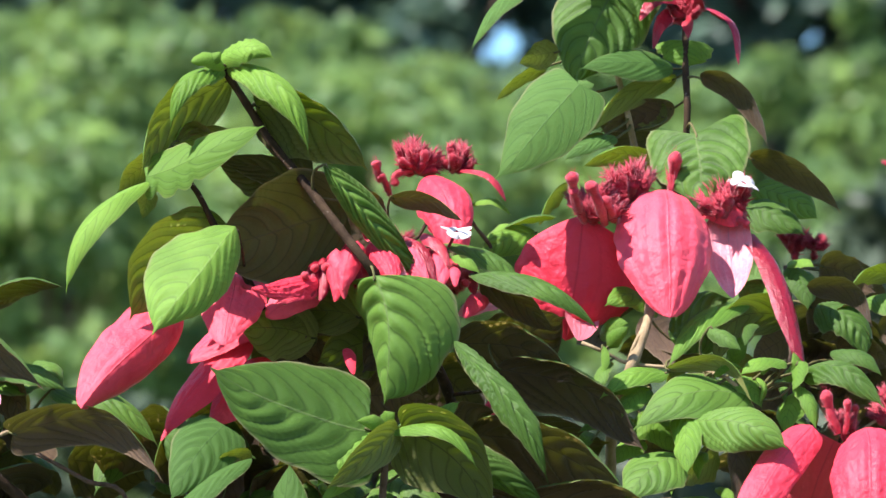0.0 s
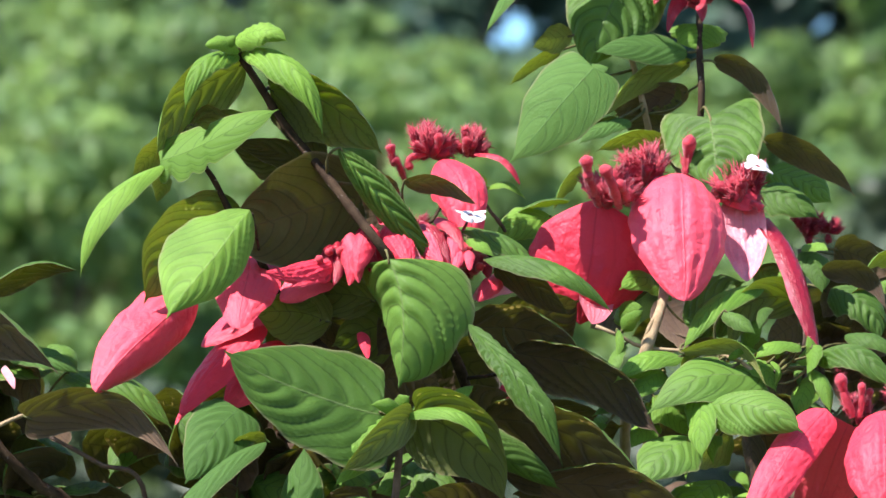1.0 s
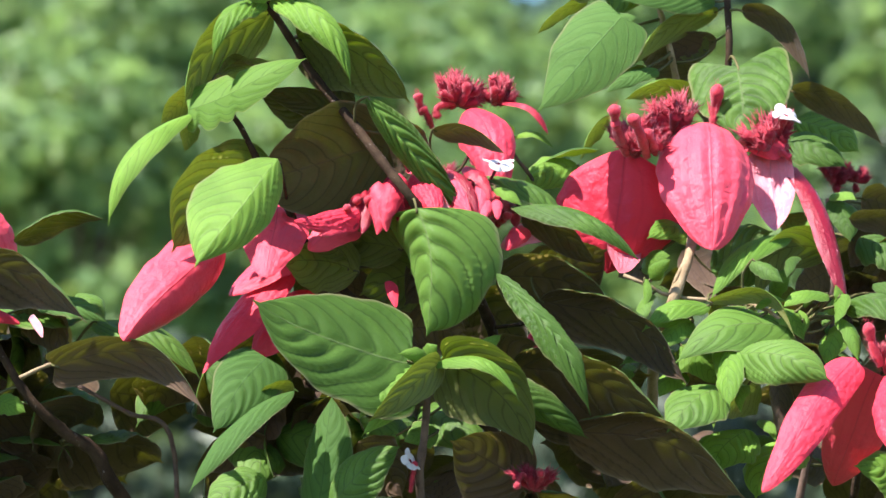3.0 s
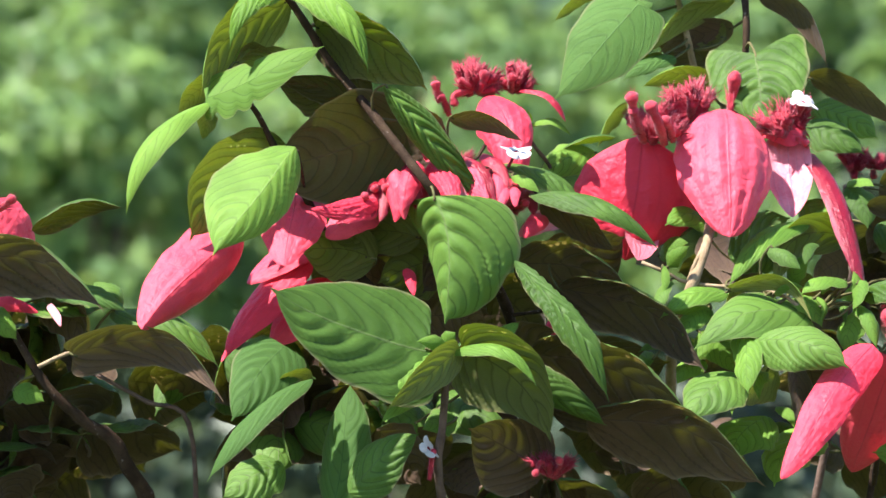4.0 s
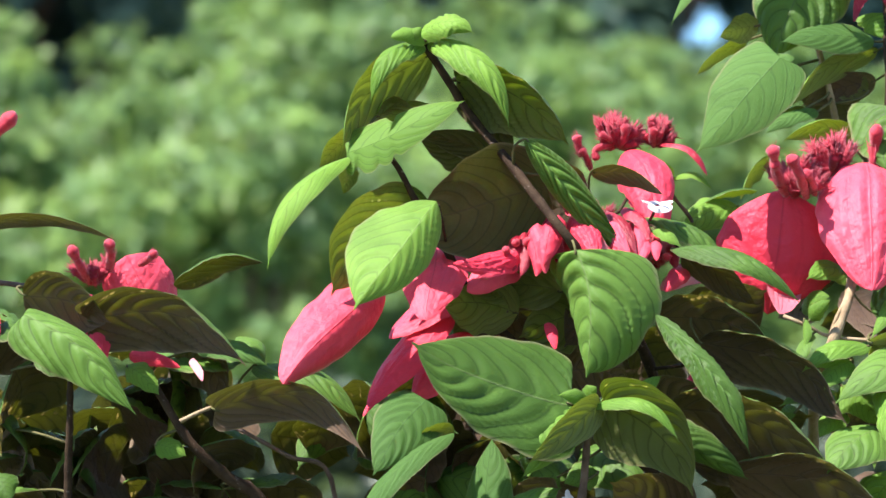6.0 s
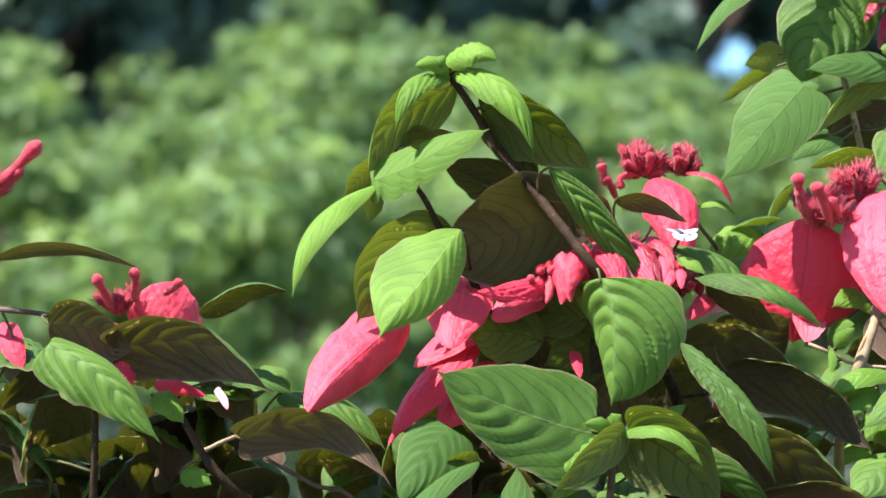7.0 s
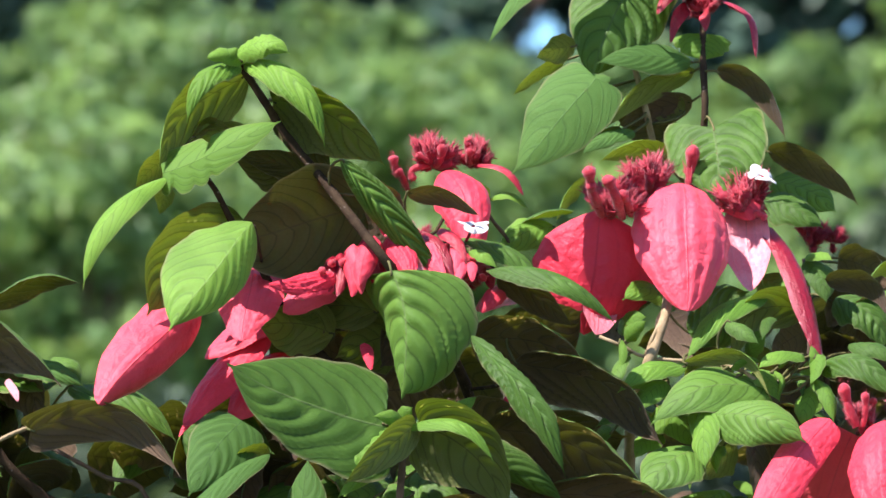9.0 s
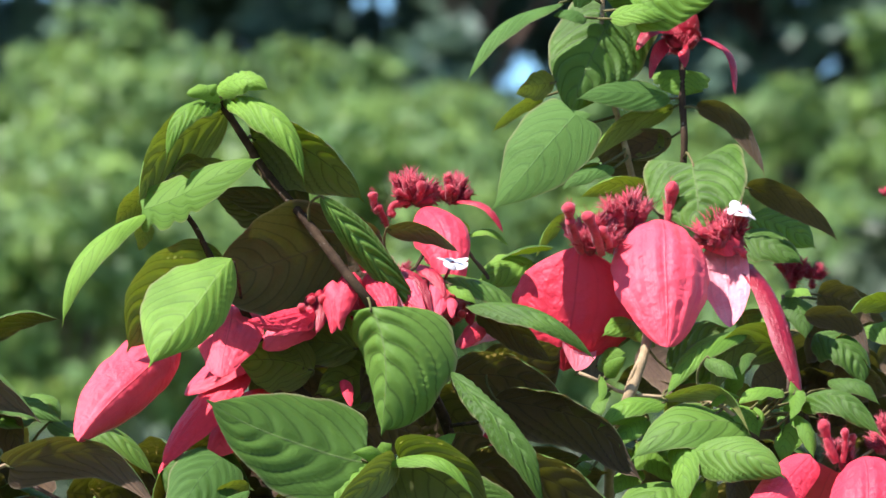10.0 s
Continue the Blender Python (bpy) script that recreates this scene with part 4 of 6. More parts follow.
blade(right, (22.53, -3.78, 6), (16.15, -8.16, -0.3), 2.88, 55, 0.046, 0.1, 24, "young", shape="long")
blade(right, (21.68, -5, 11), (17.74, -8.29, 7), 3.69, 25, 0.073, 0.088, 18)
blade(right, (25.55, -5.05, 8), (19.78, -8.90, 4), 3.6, 150, -0.104, 0.216, 18, hook=0.01, via=(21.48, -5.18, 5))
blade(right, (22.05, -2.68, 10), (25.42, -4.33, 6.5), 2.8, 30, 0.043, 0.068, 18, "young")
blade(right, (25.93, -1.22, 12), (27.11, -4.35, 9.1), 2.68, 20, 0.047, 0.064, 18)
blade(right, (25.72, -1.01, 12), (27.5, -1.22, 9.9), 1.31, 50, 0.032, 0.07, 18, "young")
blade(right, (26.94, -2.72, 9), (31.7, -5.71, 7), 2.47, 138, -0.074, 0.245, 22, "dark", hook=0.01)
blade(right, (27.93, -4.18, 13), (31.52, -7.84, 9.9), 3.9, 35, 0.066, 0.161, 22, pucker=1.4)
blade(right, (27.54, -4.22, 18), (30.04, -6.34, 17), 3.63, 160, -0.075, 0.121, 22, "dark", hook=0.01)
blade(right, (34, -1.86, 13), (30.02, -2.68, 10), 2.22, 130, -0.051, 0.126, 18)
blade(right, (31.47, -3.75, 13), (35.01, -5.4, 9.5), 2.74, 40, 0.061, 0.128, 18)
blade(right, (25.93, -8.90, 0), (31.67, -11.09, -4.7), 3.2, 45, 0.071, 0.17, 30, pucker=1.8)
blade(right, (28.33, -7.47, 3), (31.96, -9, 0.5), 2.18, 50, 0.064, 0.128, 24)
blade(right, (25.55, -9.78, -1), (26.93, -12.89, -4), 1.7, 30, 0.087, 0.093, 30, "young")
blade(right, (21.86, -10.36, -1), (13.64, -12.63, -4.7), 5.2, 42, 0.037, 0.108, 14, shape="ovate", pucker=0.35, bites=((1, 0.2, 0.25, 0.05),))
blade(right, (17.36, -11.70, -3), (17.29, -15.96, -7), 3.1, 30, 0.037, 0.02, 20, "young", shape="shield")
blade(right, (18.14, -12.49, -4), (24.13, -13.64, -9), 4.6, 30, 0.069, 0.092, 30, shape="round", hook=0.15, pucker=1)
blade(right, (17.16, -14.88, -3), (12.97, -17.74, -6.9), 5.02, 42, 0.045, 0.085, 18, pucker=0.6)
blade(right, (20.28, -14.92, 6), (17.39, -17.39, 3), 3.24, 140, -0.046, 0.085, 24, "young")
blade(right, (21.28, -14.12, 7), (21.02, -19, 4), 2.11, 150, -0.052, 0.082, 24, "dark", hook=0.01)
blade(right, (11.97, -7.15, 1), (13.46, -5.62, 0), 1.4, 20, 0.094, 0.072, 24, "young")
blade(right, (11.6, -7.03, 1), (11.39, -9.3, -0.7), 0.7, 20, 0.094, 0.091, 24, "young")
blade(right, (15.07, -10.19, -1), (11.84, -10.5, -2.1), 1.78, 50, 0.077, 0.143, 26, "young")
blade(right, (15.23, -10.69, -1), (13.23, -11.55, -2.3), 1.53, 50, 0.077, 0.118, 26, "young")
blade(right, (21.07, -8.75, 5), (22.51, -6.08, 4), 1.59, 20, 0.094, 0.091, 24, "young")
blade(right, (25.71, -9.38, -1), (25.38, -7.41, -1), 1.08, 25, 0.091, 0.097, 24, "young")
blade(right, (16.13, -8.64, -1), (22.53, -11.02, -4), 1.71, 132, -0.107, 0.253, 26, "young")
blade(right, (19.57, -9.13, -1), (21.81, -8.62, -2), 1.07, 40, 0.153, 0.205, 34, "young", bites=((1, 0.5, 0.4, 0.06),))
blade(right, (23.02, -9.07, 0), (24.89, -8.15, -1), 1.15, 50, 0.129, 0.243, 34)
blade(right, (22.81, -9.31, 0), (22.98, -11.24, -1.6), 0.76, 30, 0.173, 0.187, 34, "young")
blade(right, (13.79, -9.15, 0), (15.8, -9.45, -1.1), 1.31, 60, 0.1, 0.243, 34, "young")
blade(right, (12.36, -12.32, -1), (14.04, -13.75, -2.4), 1.39, 40, 0.153, 0.205, 34, "young", bites=((-1, 0.4, 0.4, 0.06),))
blade(right, (19.04, -14.67, -2), (18.4, -16.65, -3.6), 1.39, 35, 0.164, 0.197, 34, "young", bites=((1, 0.5, 0.4, 0.08),))
blade(right, (16.73, -8.04, 2), (21.17, -9.07, 0), 1.47, 128, -0.062, 0.14, 24, "dark", hook=0.01)
blade(right, (16.21, -8.97, -1), (11.24, -10.55, -3.5), 2.29, 50, 0.064, 0.115, 16, "young")
blade(right, (14.98, -10.19, -1), (12.86, -11.97, -3.6), 2.42, 42, 0.074, 0.112, 16, "young")
blade(right, (17.95, -8.91, 7), (16.18, -9.89, 4), 1.3, 140, -0.077, 0.11, 16, "young")
blade(right, (22.74, -8.29, 7), (19.78, -8.86, 4), 1.99, 120, -0.05, 0.117, 16, "young")
blade(right, (24.81, -8.15, -1), (21.43, -8.92, -3.2), 2.12, 60, 0.05, 0.117, 16, "young")
blade(right, (11.55, -6.44, 9), (13.58, -5.37, 7), 1.91, 42, 0.074, 0.112, 16, "young")
blade(right, (12.17, -8.18, 1), (11.28, -10.59, -1.7), 1.43, 42, 0.074, 0.112, 16)
blade(right, (21.17, -9.19, 0), (23.14, -11.41, -1.7), 2.2, 42, 0.074, 0.112, 16, "young")
blade(right, (25.63, -8.15, -1), (25.13, -10.16, -2.6), 1.43, 42, 0.074, 0.112, 16, "young")
blade(right, (26.09, -10.22, 0), (24.76, -13.44, -2), 2.75, 42, 0.074, 0.112, 16, "young")
blade(right, (21.63, -15.05, 10), (21.12, -19.16, 8), 3.25, 130, -0.064, 0.115, 16, "young")
blade(right, (14.64, -13.94, 1), (12.54, -15.53, -0.5), 2.21, 42, 0.074, 0.112, 16, "young")
blade(right, (14.23, -11.88, 1), (17.07, -14.73, 0.1), 3.87, 42, 0.074, 0.112, 16, "young")
blade(right, (19.16, -18.05, 1), (16.18, -21.2, -2), 4.96, 42, 0.074, 0.112, 16, "young")
blade(right, (22.55, -18.95, 3), (19.52, -22.92, -0.2), 4.98, 42, 0.074, 0.112, 16, "young")
blade(right, (30.68, -22.08, -5), (26.51, -20.16, -7), 4.36, 42, 0.074, 0.112, 16, "young")
# dark leaves added to fill the right shrub's shaded hollow
blade(right, (29.18, -1.68, 24), (34.22, -4.26, 22), 4.48, 150, -0.069, 0.092, 24, "dark", hook=0.01)
blade(right, (28.2, -4.26, 22), (31.51, -6.81, 20), 4.46, 150, -0.069, 0.092, 24, "dark", hook=0.01)
blade(right, (26.48, -6.41, 22), (30.65, -8.52, 20), 4.46, 150, -0.069, 0.092, 24, "dark", hook=0.01)
blade(right, (28.63, -10.7, 22), (33.22, -13.66, 20), 4.46, 150, -0.069, 0.092, 24, "dark", hook=0.01)
blade(right, (33.36, -6.84, 22), (29.8, -9.38, 20), 4.46, 150, -0.069, 0.092, 24, "dark", hook=0.01)
blade(right, (28.39, -1.24, 18), (32.52, -3.35, 16), 4.42, 150, -0.069, 0.092, 24, "dark", hook=0.01)
blade(right, (31.96, -5.03, 14), (28.04, -6.69, 12), 4.38, 150, -0.069, 0.092, 24, "dark", hook=0.01)
blade(right, (29.36, -7.13, 13), (33.44, -8.78, 11), 4.38, 150, -0.069, 0.092, 24, "dark", hook=0.01)
blade(right, (25.51, -6.69, 12), (22.89, -8.76, 10), 4.37, 150, -0.069, 0.092, 24, "dark", hook=0.01)
blade(right, (18.3, -12.87, 0), (16.11, -14.63, 2.1), 1.82, 35, 0.066, 0.018, 20.068, "young")
blade(right, (20.01, -17.54, 5.2), (21.32, -18.95, 3.3), 0.93, 20, 0.075, 0.113, 15.2633, "young")
blade(right, (19.55, -14.04, 2.5), (21.04, -14.21, 3), 0.92, 20, 0.075, 0.093, 20.3055, "young")
blade(right, (19.29, -5.68, -1.3), (21.53, -7.18, -3.3), 1.83, 35, 0.066, 0.034, 32.2054, "dark")
blade(right, (17.04, -14.95, 1.7), (19.37, -15.35, 0.3), 1.71, 55, 0.046, 0.111, 16.3598, "young")
blade(right, (22.83, -5.48, 2.9), (21.82, -6.84, -1.3), 1.09, 35, 0.066, 0.063, 21.675, "dark")
blade(right, (18.1, -8.33, 9), (18.91, -10.86, -2.8), 2.08, 130, -0.051, 0.099, 16.0067, "young")
blade(right, (12.04, -13.17, -0.6), (14.11, -13.51, 3.4), 1.36, 35, 0.066, 0.126, 17.6566, "young")
blade(right, (12.45, -12.3, 2.6), (14.97, -13.39, 7), 2, 130, -0.051, 0.048, 28.4071, "young")
blade(right, (12.85, -11.94, 6.2), (9.97, -12.95, -2.6), 1.73, 35, 0.066, 0.013, 17.5251, "dark")
blade(right, (19.88, -18.68, 5.2), (22.34, -20.12, 4.2), 1.84, 35, 0.066, 0.087, 32.4717, "dark")
blade(right, (16.71, -14.74, -1.3), (19.18, -15.1, 0.3), 1.11, 20, 0.075, -0.008, 24.9219)
blade(right, (11.24, -17.93, -1.1), (12.76, -20.58, 1.4), 2.12, 55, 0.046, 0.129, 14.6054, "dark")
blade(right, (10.91, -13.72, -1.1), (9.88, -14.58, 3.8), 1.4, 55, 0.046, 0.108, 21.7687)
blade(right, (13.07, -11.53, 1.4), (12.31, -12.73, -2.4), 0.63, 20, 0.075, 0.06, 26.2901, "dark")
blade(right, (23.76, -10.05, 5.3), (24.76, -11.02, -1.2), 1.04, 35, 0.066, 0.128, 21.6884)
blade(right, (26.7, -8.24, 5.8), (24.59, -10.07, 6.9), 1.57, 35, 0.066, 0.021, 23.427, "young")
blade(right, (16.17, -16.67, 4.3), (16.59, -17.78, 0), 0.83, 20, 0.075, 0.083, 22.1038, "young")

# ---- right shrub: flower heads ----
head = flower_head(right, (11.4, 2.4, 7), 3.1, 24, 16)
blade(head, (10.44, 2.46, 8), (9.10, -6.80, 8), 10.6, 4, 0.05, 0.0, 26, "bract", shape="bract_drop", hook=0.03, name="bract", pucker=0.6)
blade(head, (10.48, -3.73, 10), (9.79, -6.84, 5), 2.9, 170, -0.059, 0.01, 20, "bract", shape="bract", hook=0.03, name="bract")
bud(head, ((10.43, 2.04, 6), (9.66, 3.76, 3), (9.38, 5.56, 1.5)), 0.62, 25)
bud(head, ((10.22, 2.33, 6), (9.83, 3.34, 3), (9.48, 4.41, 2)), 0.49, 26)
bud(head, ((11.89, 1.91, 6), (11.4, 3.34, 3), (10.63, 4.9, 2)), 0.62, 27)
bud(head, ((12.51, 2.12, 6), (12.25, 2.94, 4), (11.73, 3.76, 3)), 0.53, 28)
head = flower_head(right, (14.0, 3.9, 11), 3.2, 29, 22)
blade(head, (16.31, 4.39, 9), (16.41, -4.72, 0), 9.29, 8, 0.139, 0.019, 40, "bract", shape="bract_dome", hook=0.03, pucker=1.2, name="bract")
bud(head, ((17.09, 4.04, 12), (17.18, 5.51, 12), (17.37, 7.28, 11.5)), 0.66, 30)
head = flower_head(right, (21.22, 2.65, 11), 3.1, 31, 18)
blade(head, (21.22, 2.32, 12), (21.36, -3.78, 6), 4.0, 172, -0.059, 0.008, 26, "bract", shape="bract", hook=0.03, name="bract")
blade(head, (19.83, 0.04, 12), (19.54, -1.64, 10.1), 1.48, 15, 0.058, 0.016, 22, "bract", shape="bract", hook=0.03, name="bract")
blade(head, (19.66, 4.05, 13), (21.62, 1.72, 9.8), 4.03, 20, 0.141, 0.098, 25, "bract", shape="bract", hook=0.03, name="bract")
blade(head, (23.32, 1.05, 12), (26.74, -8.95, 2.6), 3.6, 64, 0.05, 0.157, 40, "crimson", shape="bract", hook=0.03, name="bract", pucker=0.8, via=(25.39, -3.28, 6), twist=15)
bud(head, ((21.39, 2.36, 12), (21.89, 3.61, 11), (22.22, 4.74, 10)), 0.37, 32)
white_flower(head, (22.39, 5.07, 10), (0.34, -0.4, 0.85), 2.54, 33)
bud(head, ((21.09, 1.94, 12), (20.37, 2.98, 10), (20.04, 3.4, 10)), 0.45, 34)
bud(head, ((21.3, 1.94, 12), (22.05, 2.14, 10), (22.68, 1.72, 10)), 0.41, 35)
head = flower_head(right, (26.59, 0.04, 24), 1.97, 36, 14)
head = flower_head(right, (28.32, 0.04, 24), 1.64, 37, 12)
head = flower_head(right, (34.65, 6.41, 22), 1.48, 38, 12)
bud(head, ((34.65, 6.41, 22), (34.15, 6.48, 21), (33.63, 6.69, 21)), 0.37, 39)
head = flower_head(right, (18.49, 17.63, 21), 2.13, 40, 18)
blade(head, (17.63, 18.92, 21), (14.84, 17.36, 18.2), 1.6, 50, 0.096, 0.192, 26, "crimson", shape="bract", hook=0.03, name="bract")
blade(head, (17.2, 17.85, 21), (15.68, 15.04, 17.6), 1.3, 150, 0.075, 0.074, 26, "crimson", shape="bract", hook=0.03, name="bract")
blade(head, (20.16, 18.32, 21), (22.45, 13.99, 16.8), 1.5, 70, 0.064, 0.154, 30, "crimson", shape="bract", hook=0.03, name="bract")
blade(head, (18.49, 18.06, 21), (19.27, 20.25, 20), 2.77, 30, 0.087, 0.093, 26, "crimson", shape="bract", hook=0.03, name="bract")
blade(head, (18.45, 17.38, 20), (18.6, 15.9, 18.6), 1.2, 140, 0.094, 0.081, 26, "crimson", shape="bract", hook=0.03, name="bract")

# ---- right shrub: low flower head ----
head = flower_head(right, (28.78, -13, -3), 1.89, 41, 12)
blade(head, (26.52, -12.65, -4), (19.62, -21.69, -13), 3.7, 20, 0.05, 0.02, 24, "bract", shape="bract", hook=0.03, name="bract")
blade(head, (28.41, -13.88, -1), (25.60, -22.61, 6), 5.6, 6, 0.05, 0.02, 22, "bract", shape="bract", hook=0.03, name="bract")
blade(head, (30.34, -12.85, -4), (30.21, -20.74, -12), 7.2, 8, 0.13, 0.02, 36, "bract", shape="bract_dome", hook=0.03, pucker=1.2, name="bract")
bud(head, ((28.47, -13.3, -4), (27.9, -11.75, -4), (27.49, -10.13, -4)), 0.57, 42)
bud(head, ((28.92, -13.3, -4), (29.12, -12.08, -4), (29.12, -10.78, -4)), 0.37, 43)
bud(head, ((29.59, -13.08, -3), (29.74, -12.21, -2), (29.82, -11.23, -2)), 0.37, 44)
stem(head, ((29.66, -13.44, -2), (31.36, -12.45, -1), (33.48, -11.24, 0)), 0.12, 0.1, stem_tan)
head = flower_head(right, (32.74, -12.19, 0), 2.63, 45, 14)
stem(right, ((28.78, -13.21, -3), (28.68, -14.79, 2), (28.46, -17.64, 12), (28.03, -23.88, 19)), 0.14, 0.2, stem_brown)

# ---- left shrub: stems ----
stem(left, ((-36.58, -10.72, 4), (-33.41, -15.73, 3), (-30.79, -18.38, 4), (-27.95, -21.11, 5), (-26.46, -31.68, 8), (-36.98, -73.58, 9), (-42.33, -156.49, 8)), 0.25, 0.8, stem_brown)
stem(left, ((-41.99, -7.38, 2), (-42.12, -14, 3), (-42.38, -19, 4), (-42.56, -31.55, 6), (-42.54, -77.6, 8)), 0.2, 0.4, stem_brown)
stem(left, ((-33.51, -14.15, -4), (-31.89, -13.38, -4), (-30.33, -12.88, -3)), 0.16, 0.12, stem_tan)
stem(left, ((-29.96, -14.86, 4), (-26.29, -16.96, 5), (-23.03, -19.08, 6), (-22.71, -31.68, 8)), 0.14, 0.2, stem_grey)
stem(left, ((-41.81, -7.34, 0), (-39.96, -7.02, 0), (-38.32, -6.93, 0)), 0.12, 0.1, stem_brown)
stem(left, ((-49.72, -3.88, 3), (-46, -4.29, 3), (-44.35, -4.91, 3), (-42.03, -8.61, 2)), 0.2, 0.2, stem_grey)

# ---- left shrub: leaves ----
# four level leaves, added edge-on and mostly hidden, to block sun from the interior
blade(left, (-49.73, -7.04, 7), (-42.56, -7.11, 6), 9, 92, 0.05, -0.02, 16, "dark", hook=0.03)
blade(left, (-43.76, -8.34, 10), (-35.72, -8.32, 9), 10, 92, 0.05, -0.02, 16, "dark", hook=0.03)
blade(left, (-36.48, -9.48, 8), (-28.07, -9.45, 7), 9, 92, 0.05, -0.02, 16, "dark", hook=0.03)
blade(left, (-31.06, -11.98, 8), (-22.24, -12.45, 7), 8, 92, 0.05, -0.02, 16, "dark", hook=0.03)
blade(left, (-49.61, -0.37, 2), (-38.07, -1.18, -2), 1.86, 125, -0.046, 0.123, 18, "dark", shape="long", hook=0.01)
blade(left, (-34.44, -4.42, 3), (-27.55, -2.43, 1), 3.3, 118, -0.057, 0.128, 22, "olive")
blade(left, (-45.21, -4.96, 0), (-38.6, -6.98, -2), 6.0, 145, -0.041, 0.07, 18, "dark", hook=0.01)
blade(left, (-40.3, -6.9, -1), (-28.5, -10.2, -6), 6.4, 138, -0.072, 0.17, 22, "dark", shape="ovate", hook=0.01, pucker=1.5)
blade(left, (-44.5, -6.3, -6), (-36.3, -13.3, -9.5), 5.0, 12, 0.049, 0.07, 34, shape="ovate", pucker=1.3, folds=(40, 22), wings=(0.7, 1.2))
blade(left, (-31.0, -13.3, -4), (-19.9, -16.7, -8), 4.3, 140, -0.107, 0.23, 22, "dark", shape="ovate", hook=0.01)
blade(left, (-32.86, -9.06, 4), (-27.4, -10.27, 2.6), 2.57, 50, 0.064, 0.141, 20, "grey")
blade(left, (-30.09, -8.27, 6), (-27.92, -10.31, 4.4), 2.17, 40, 0.077, 0.141, 20)
blade(left, (-28.78, -10.33, 5), (-20.56, -13.97, 1.9), 3.64, 60, 0.05, 0.137, 20)
blade(left, (-37.95, -10.28, 3), (-35.47, -12.3, 1.4), 2.11, 20, 0.094, 0.081, 20, "young")
blade(left, (-35.89, -16.06, 3), (-33.52, -16.84, 1.8), 1.93, 20, 0.094, 0.081, 20, "young")
blade(left, (-44.76, -8.63, 3), (-39.65, -11.48, 1.1), 4.3, 40, 0.077, 0.103, 20)
blade(left, (-47.55, -18.09, 2), (-46.36, -20.08, 0.4), 2.63, 20, 0.094, 0.081, 20)
blade(left, (-34.17, -8.25, 5), (-30.79, -13.2, 4), 4.31, 150, -0.087, 0.119, 20, "dark", hook=0.01)
# filler leaves, added so the left shrub's inside looks deep in shade
blade(left, (-46.48, -10.56, 5.4), (-47.58, -14.74, 11.1), 11.31, 118, -0.038, 0.094, 26, "dark", hook=0.01)
blade(left, (-49.35, -8.93, 5.2), (-56.12, -9.89, 7.8), 5.53, 135, -0.057, 0.092, 26, "dark", hook=0.01)
blade(left, (-48.95, -7.46, 16.3), (-44.85, -8.97, 7.7), 6.66, 125, -0.046, 0.094, 26, "dark", hook=0.01)
blade(left, (-49.38, -11.68, 17.2), (-51.43, -14.04, 14), 7.7, 135, -0.057, 0.092, 26, "dark", hook=0.01)
blade(left, (-50.58, -7.55, 12.8), (-44.53, -8.55, 5), 7.41, 130, -0.051, 0.093, 26, "dark", hook=0.01)
blade(left, (-47.7, -8.16, 7.3), (-45.26, -11.1, 8.3), 8.24, 130, -0.051, 0.093, 26, "dark", hook=0.01)
blade(left, (-34.36, -10.73, 12.5), (-32.45, -13.45, 5.1), 6, 125, -0.046, 0.094, 26, "dark", hook=0.01)
blade(left, (-38.91, -23.12, 15.7), (-34.46, -24.78, 11), 6.94, 130, -0.051, 0.093, 26, "dark", hook=0.01)
blade(left, (-35.98, -12, 16.2), (-35.27, -15.5, 5.5), 11.39, 118, -0.038, 0.094, 26, "dark", hook=0.01)
blade(left, (-46.31, -17.05, 8.6), (-50.25, -19.24, 14.1), 5.53, 130, -0.051, 0.093, 26, "dark", hook=0.01)
blade(left, (-44.48, -20.78, 9), (-49.84, -23.5, 11.3), 10.36, 118, -0.038, 0.094, 26, "dark", hook=0.01)
blade(left, (-31.63, -17.47, 12.7), (-36.45, -19.14, 15.7), 6.15, 135, -0.057, 0.092, 26, "dark", hook=0.01)
blade(left, (-47.6, -23.13, 9.3), (-52.35, -25.94, 7.7), 9.4, 125, -0.046, 0.094, 26, "dark", hook=0.01)
blade(left, (-38.07, -20.54, 6.9), (-33.84, -22.91, 16), 5.63, 135, -0.057, 0.092, 26, "dark", hook=0.01)
blade(left, (-33.21, -18.8, 17.5), (-29.74, -21.56, 14), 6.33, 130, -0.051, 0.093, 26, "dark", hook=0.01)
blade(left, (-45.61, -15.95, 17.8), (-41.86, -18.37, 17.5), 6.71, 135, -0.057, 0.092, 26, "dark", hook=0.01)
blade(left, (-33.89, -12.84, 12.1), (-40.42, -12.99, 11.5), 5.44, 130, -0.051, 0.093, 26, "dark", hook=0.01)
blade(left, (-37.41, -19.24, 14.2), (-36.62, -21.99, 8.7), 6.82, 130, -0.051, 0.093, 26, "dark", hook=0.01)
blade(left, (-32.1, -14.89, 11.2), (-28.93, -18.58, 15.1), 6.32, 130, -0.051, 0.093, 26, "dark", hook=0.01)
blade(left, (-41.5, -21.03, 9.5), (-46.47, -24.27, 13.4), 6.95, 135, -0.057, 0.092, 26, "dark", hook=0.01)
blade(left, (-44.44, -21.74, 17.7), (-39.42, -24.41, 17.4), 7.86, 125, -0.046, 0.094, 26, "dark", hook=0.01)
blade(left, (-46.25, -15.01, 6), (-43.55, -17.54, 13.7), 5.98, 135, -0.057, 0.092, 26, "dark", hook=0.01)
blade(left, (-45.39, -17.93, 17.9), (-40.65, -19.62, 7.5), 8.04, 125, -0.046, 0.094, 26, "dark", hook=0.01)
blade(left, (-46.36, -19.4, 11.1), (-49.28, -21, 7.9), 6.04, 125, -0.046, 0.094, 26, "dark", hook=0.01)
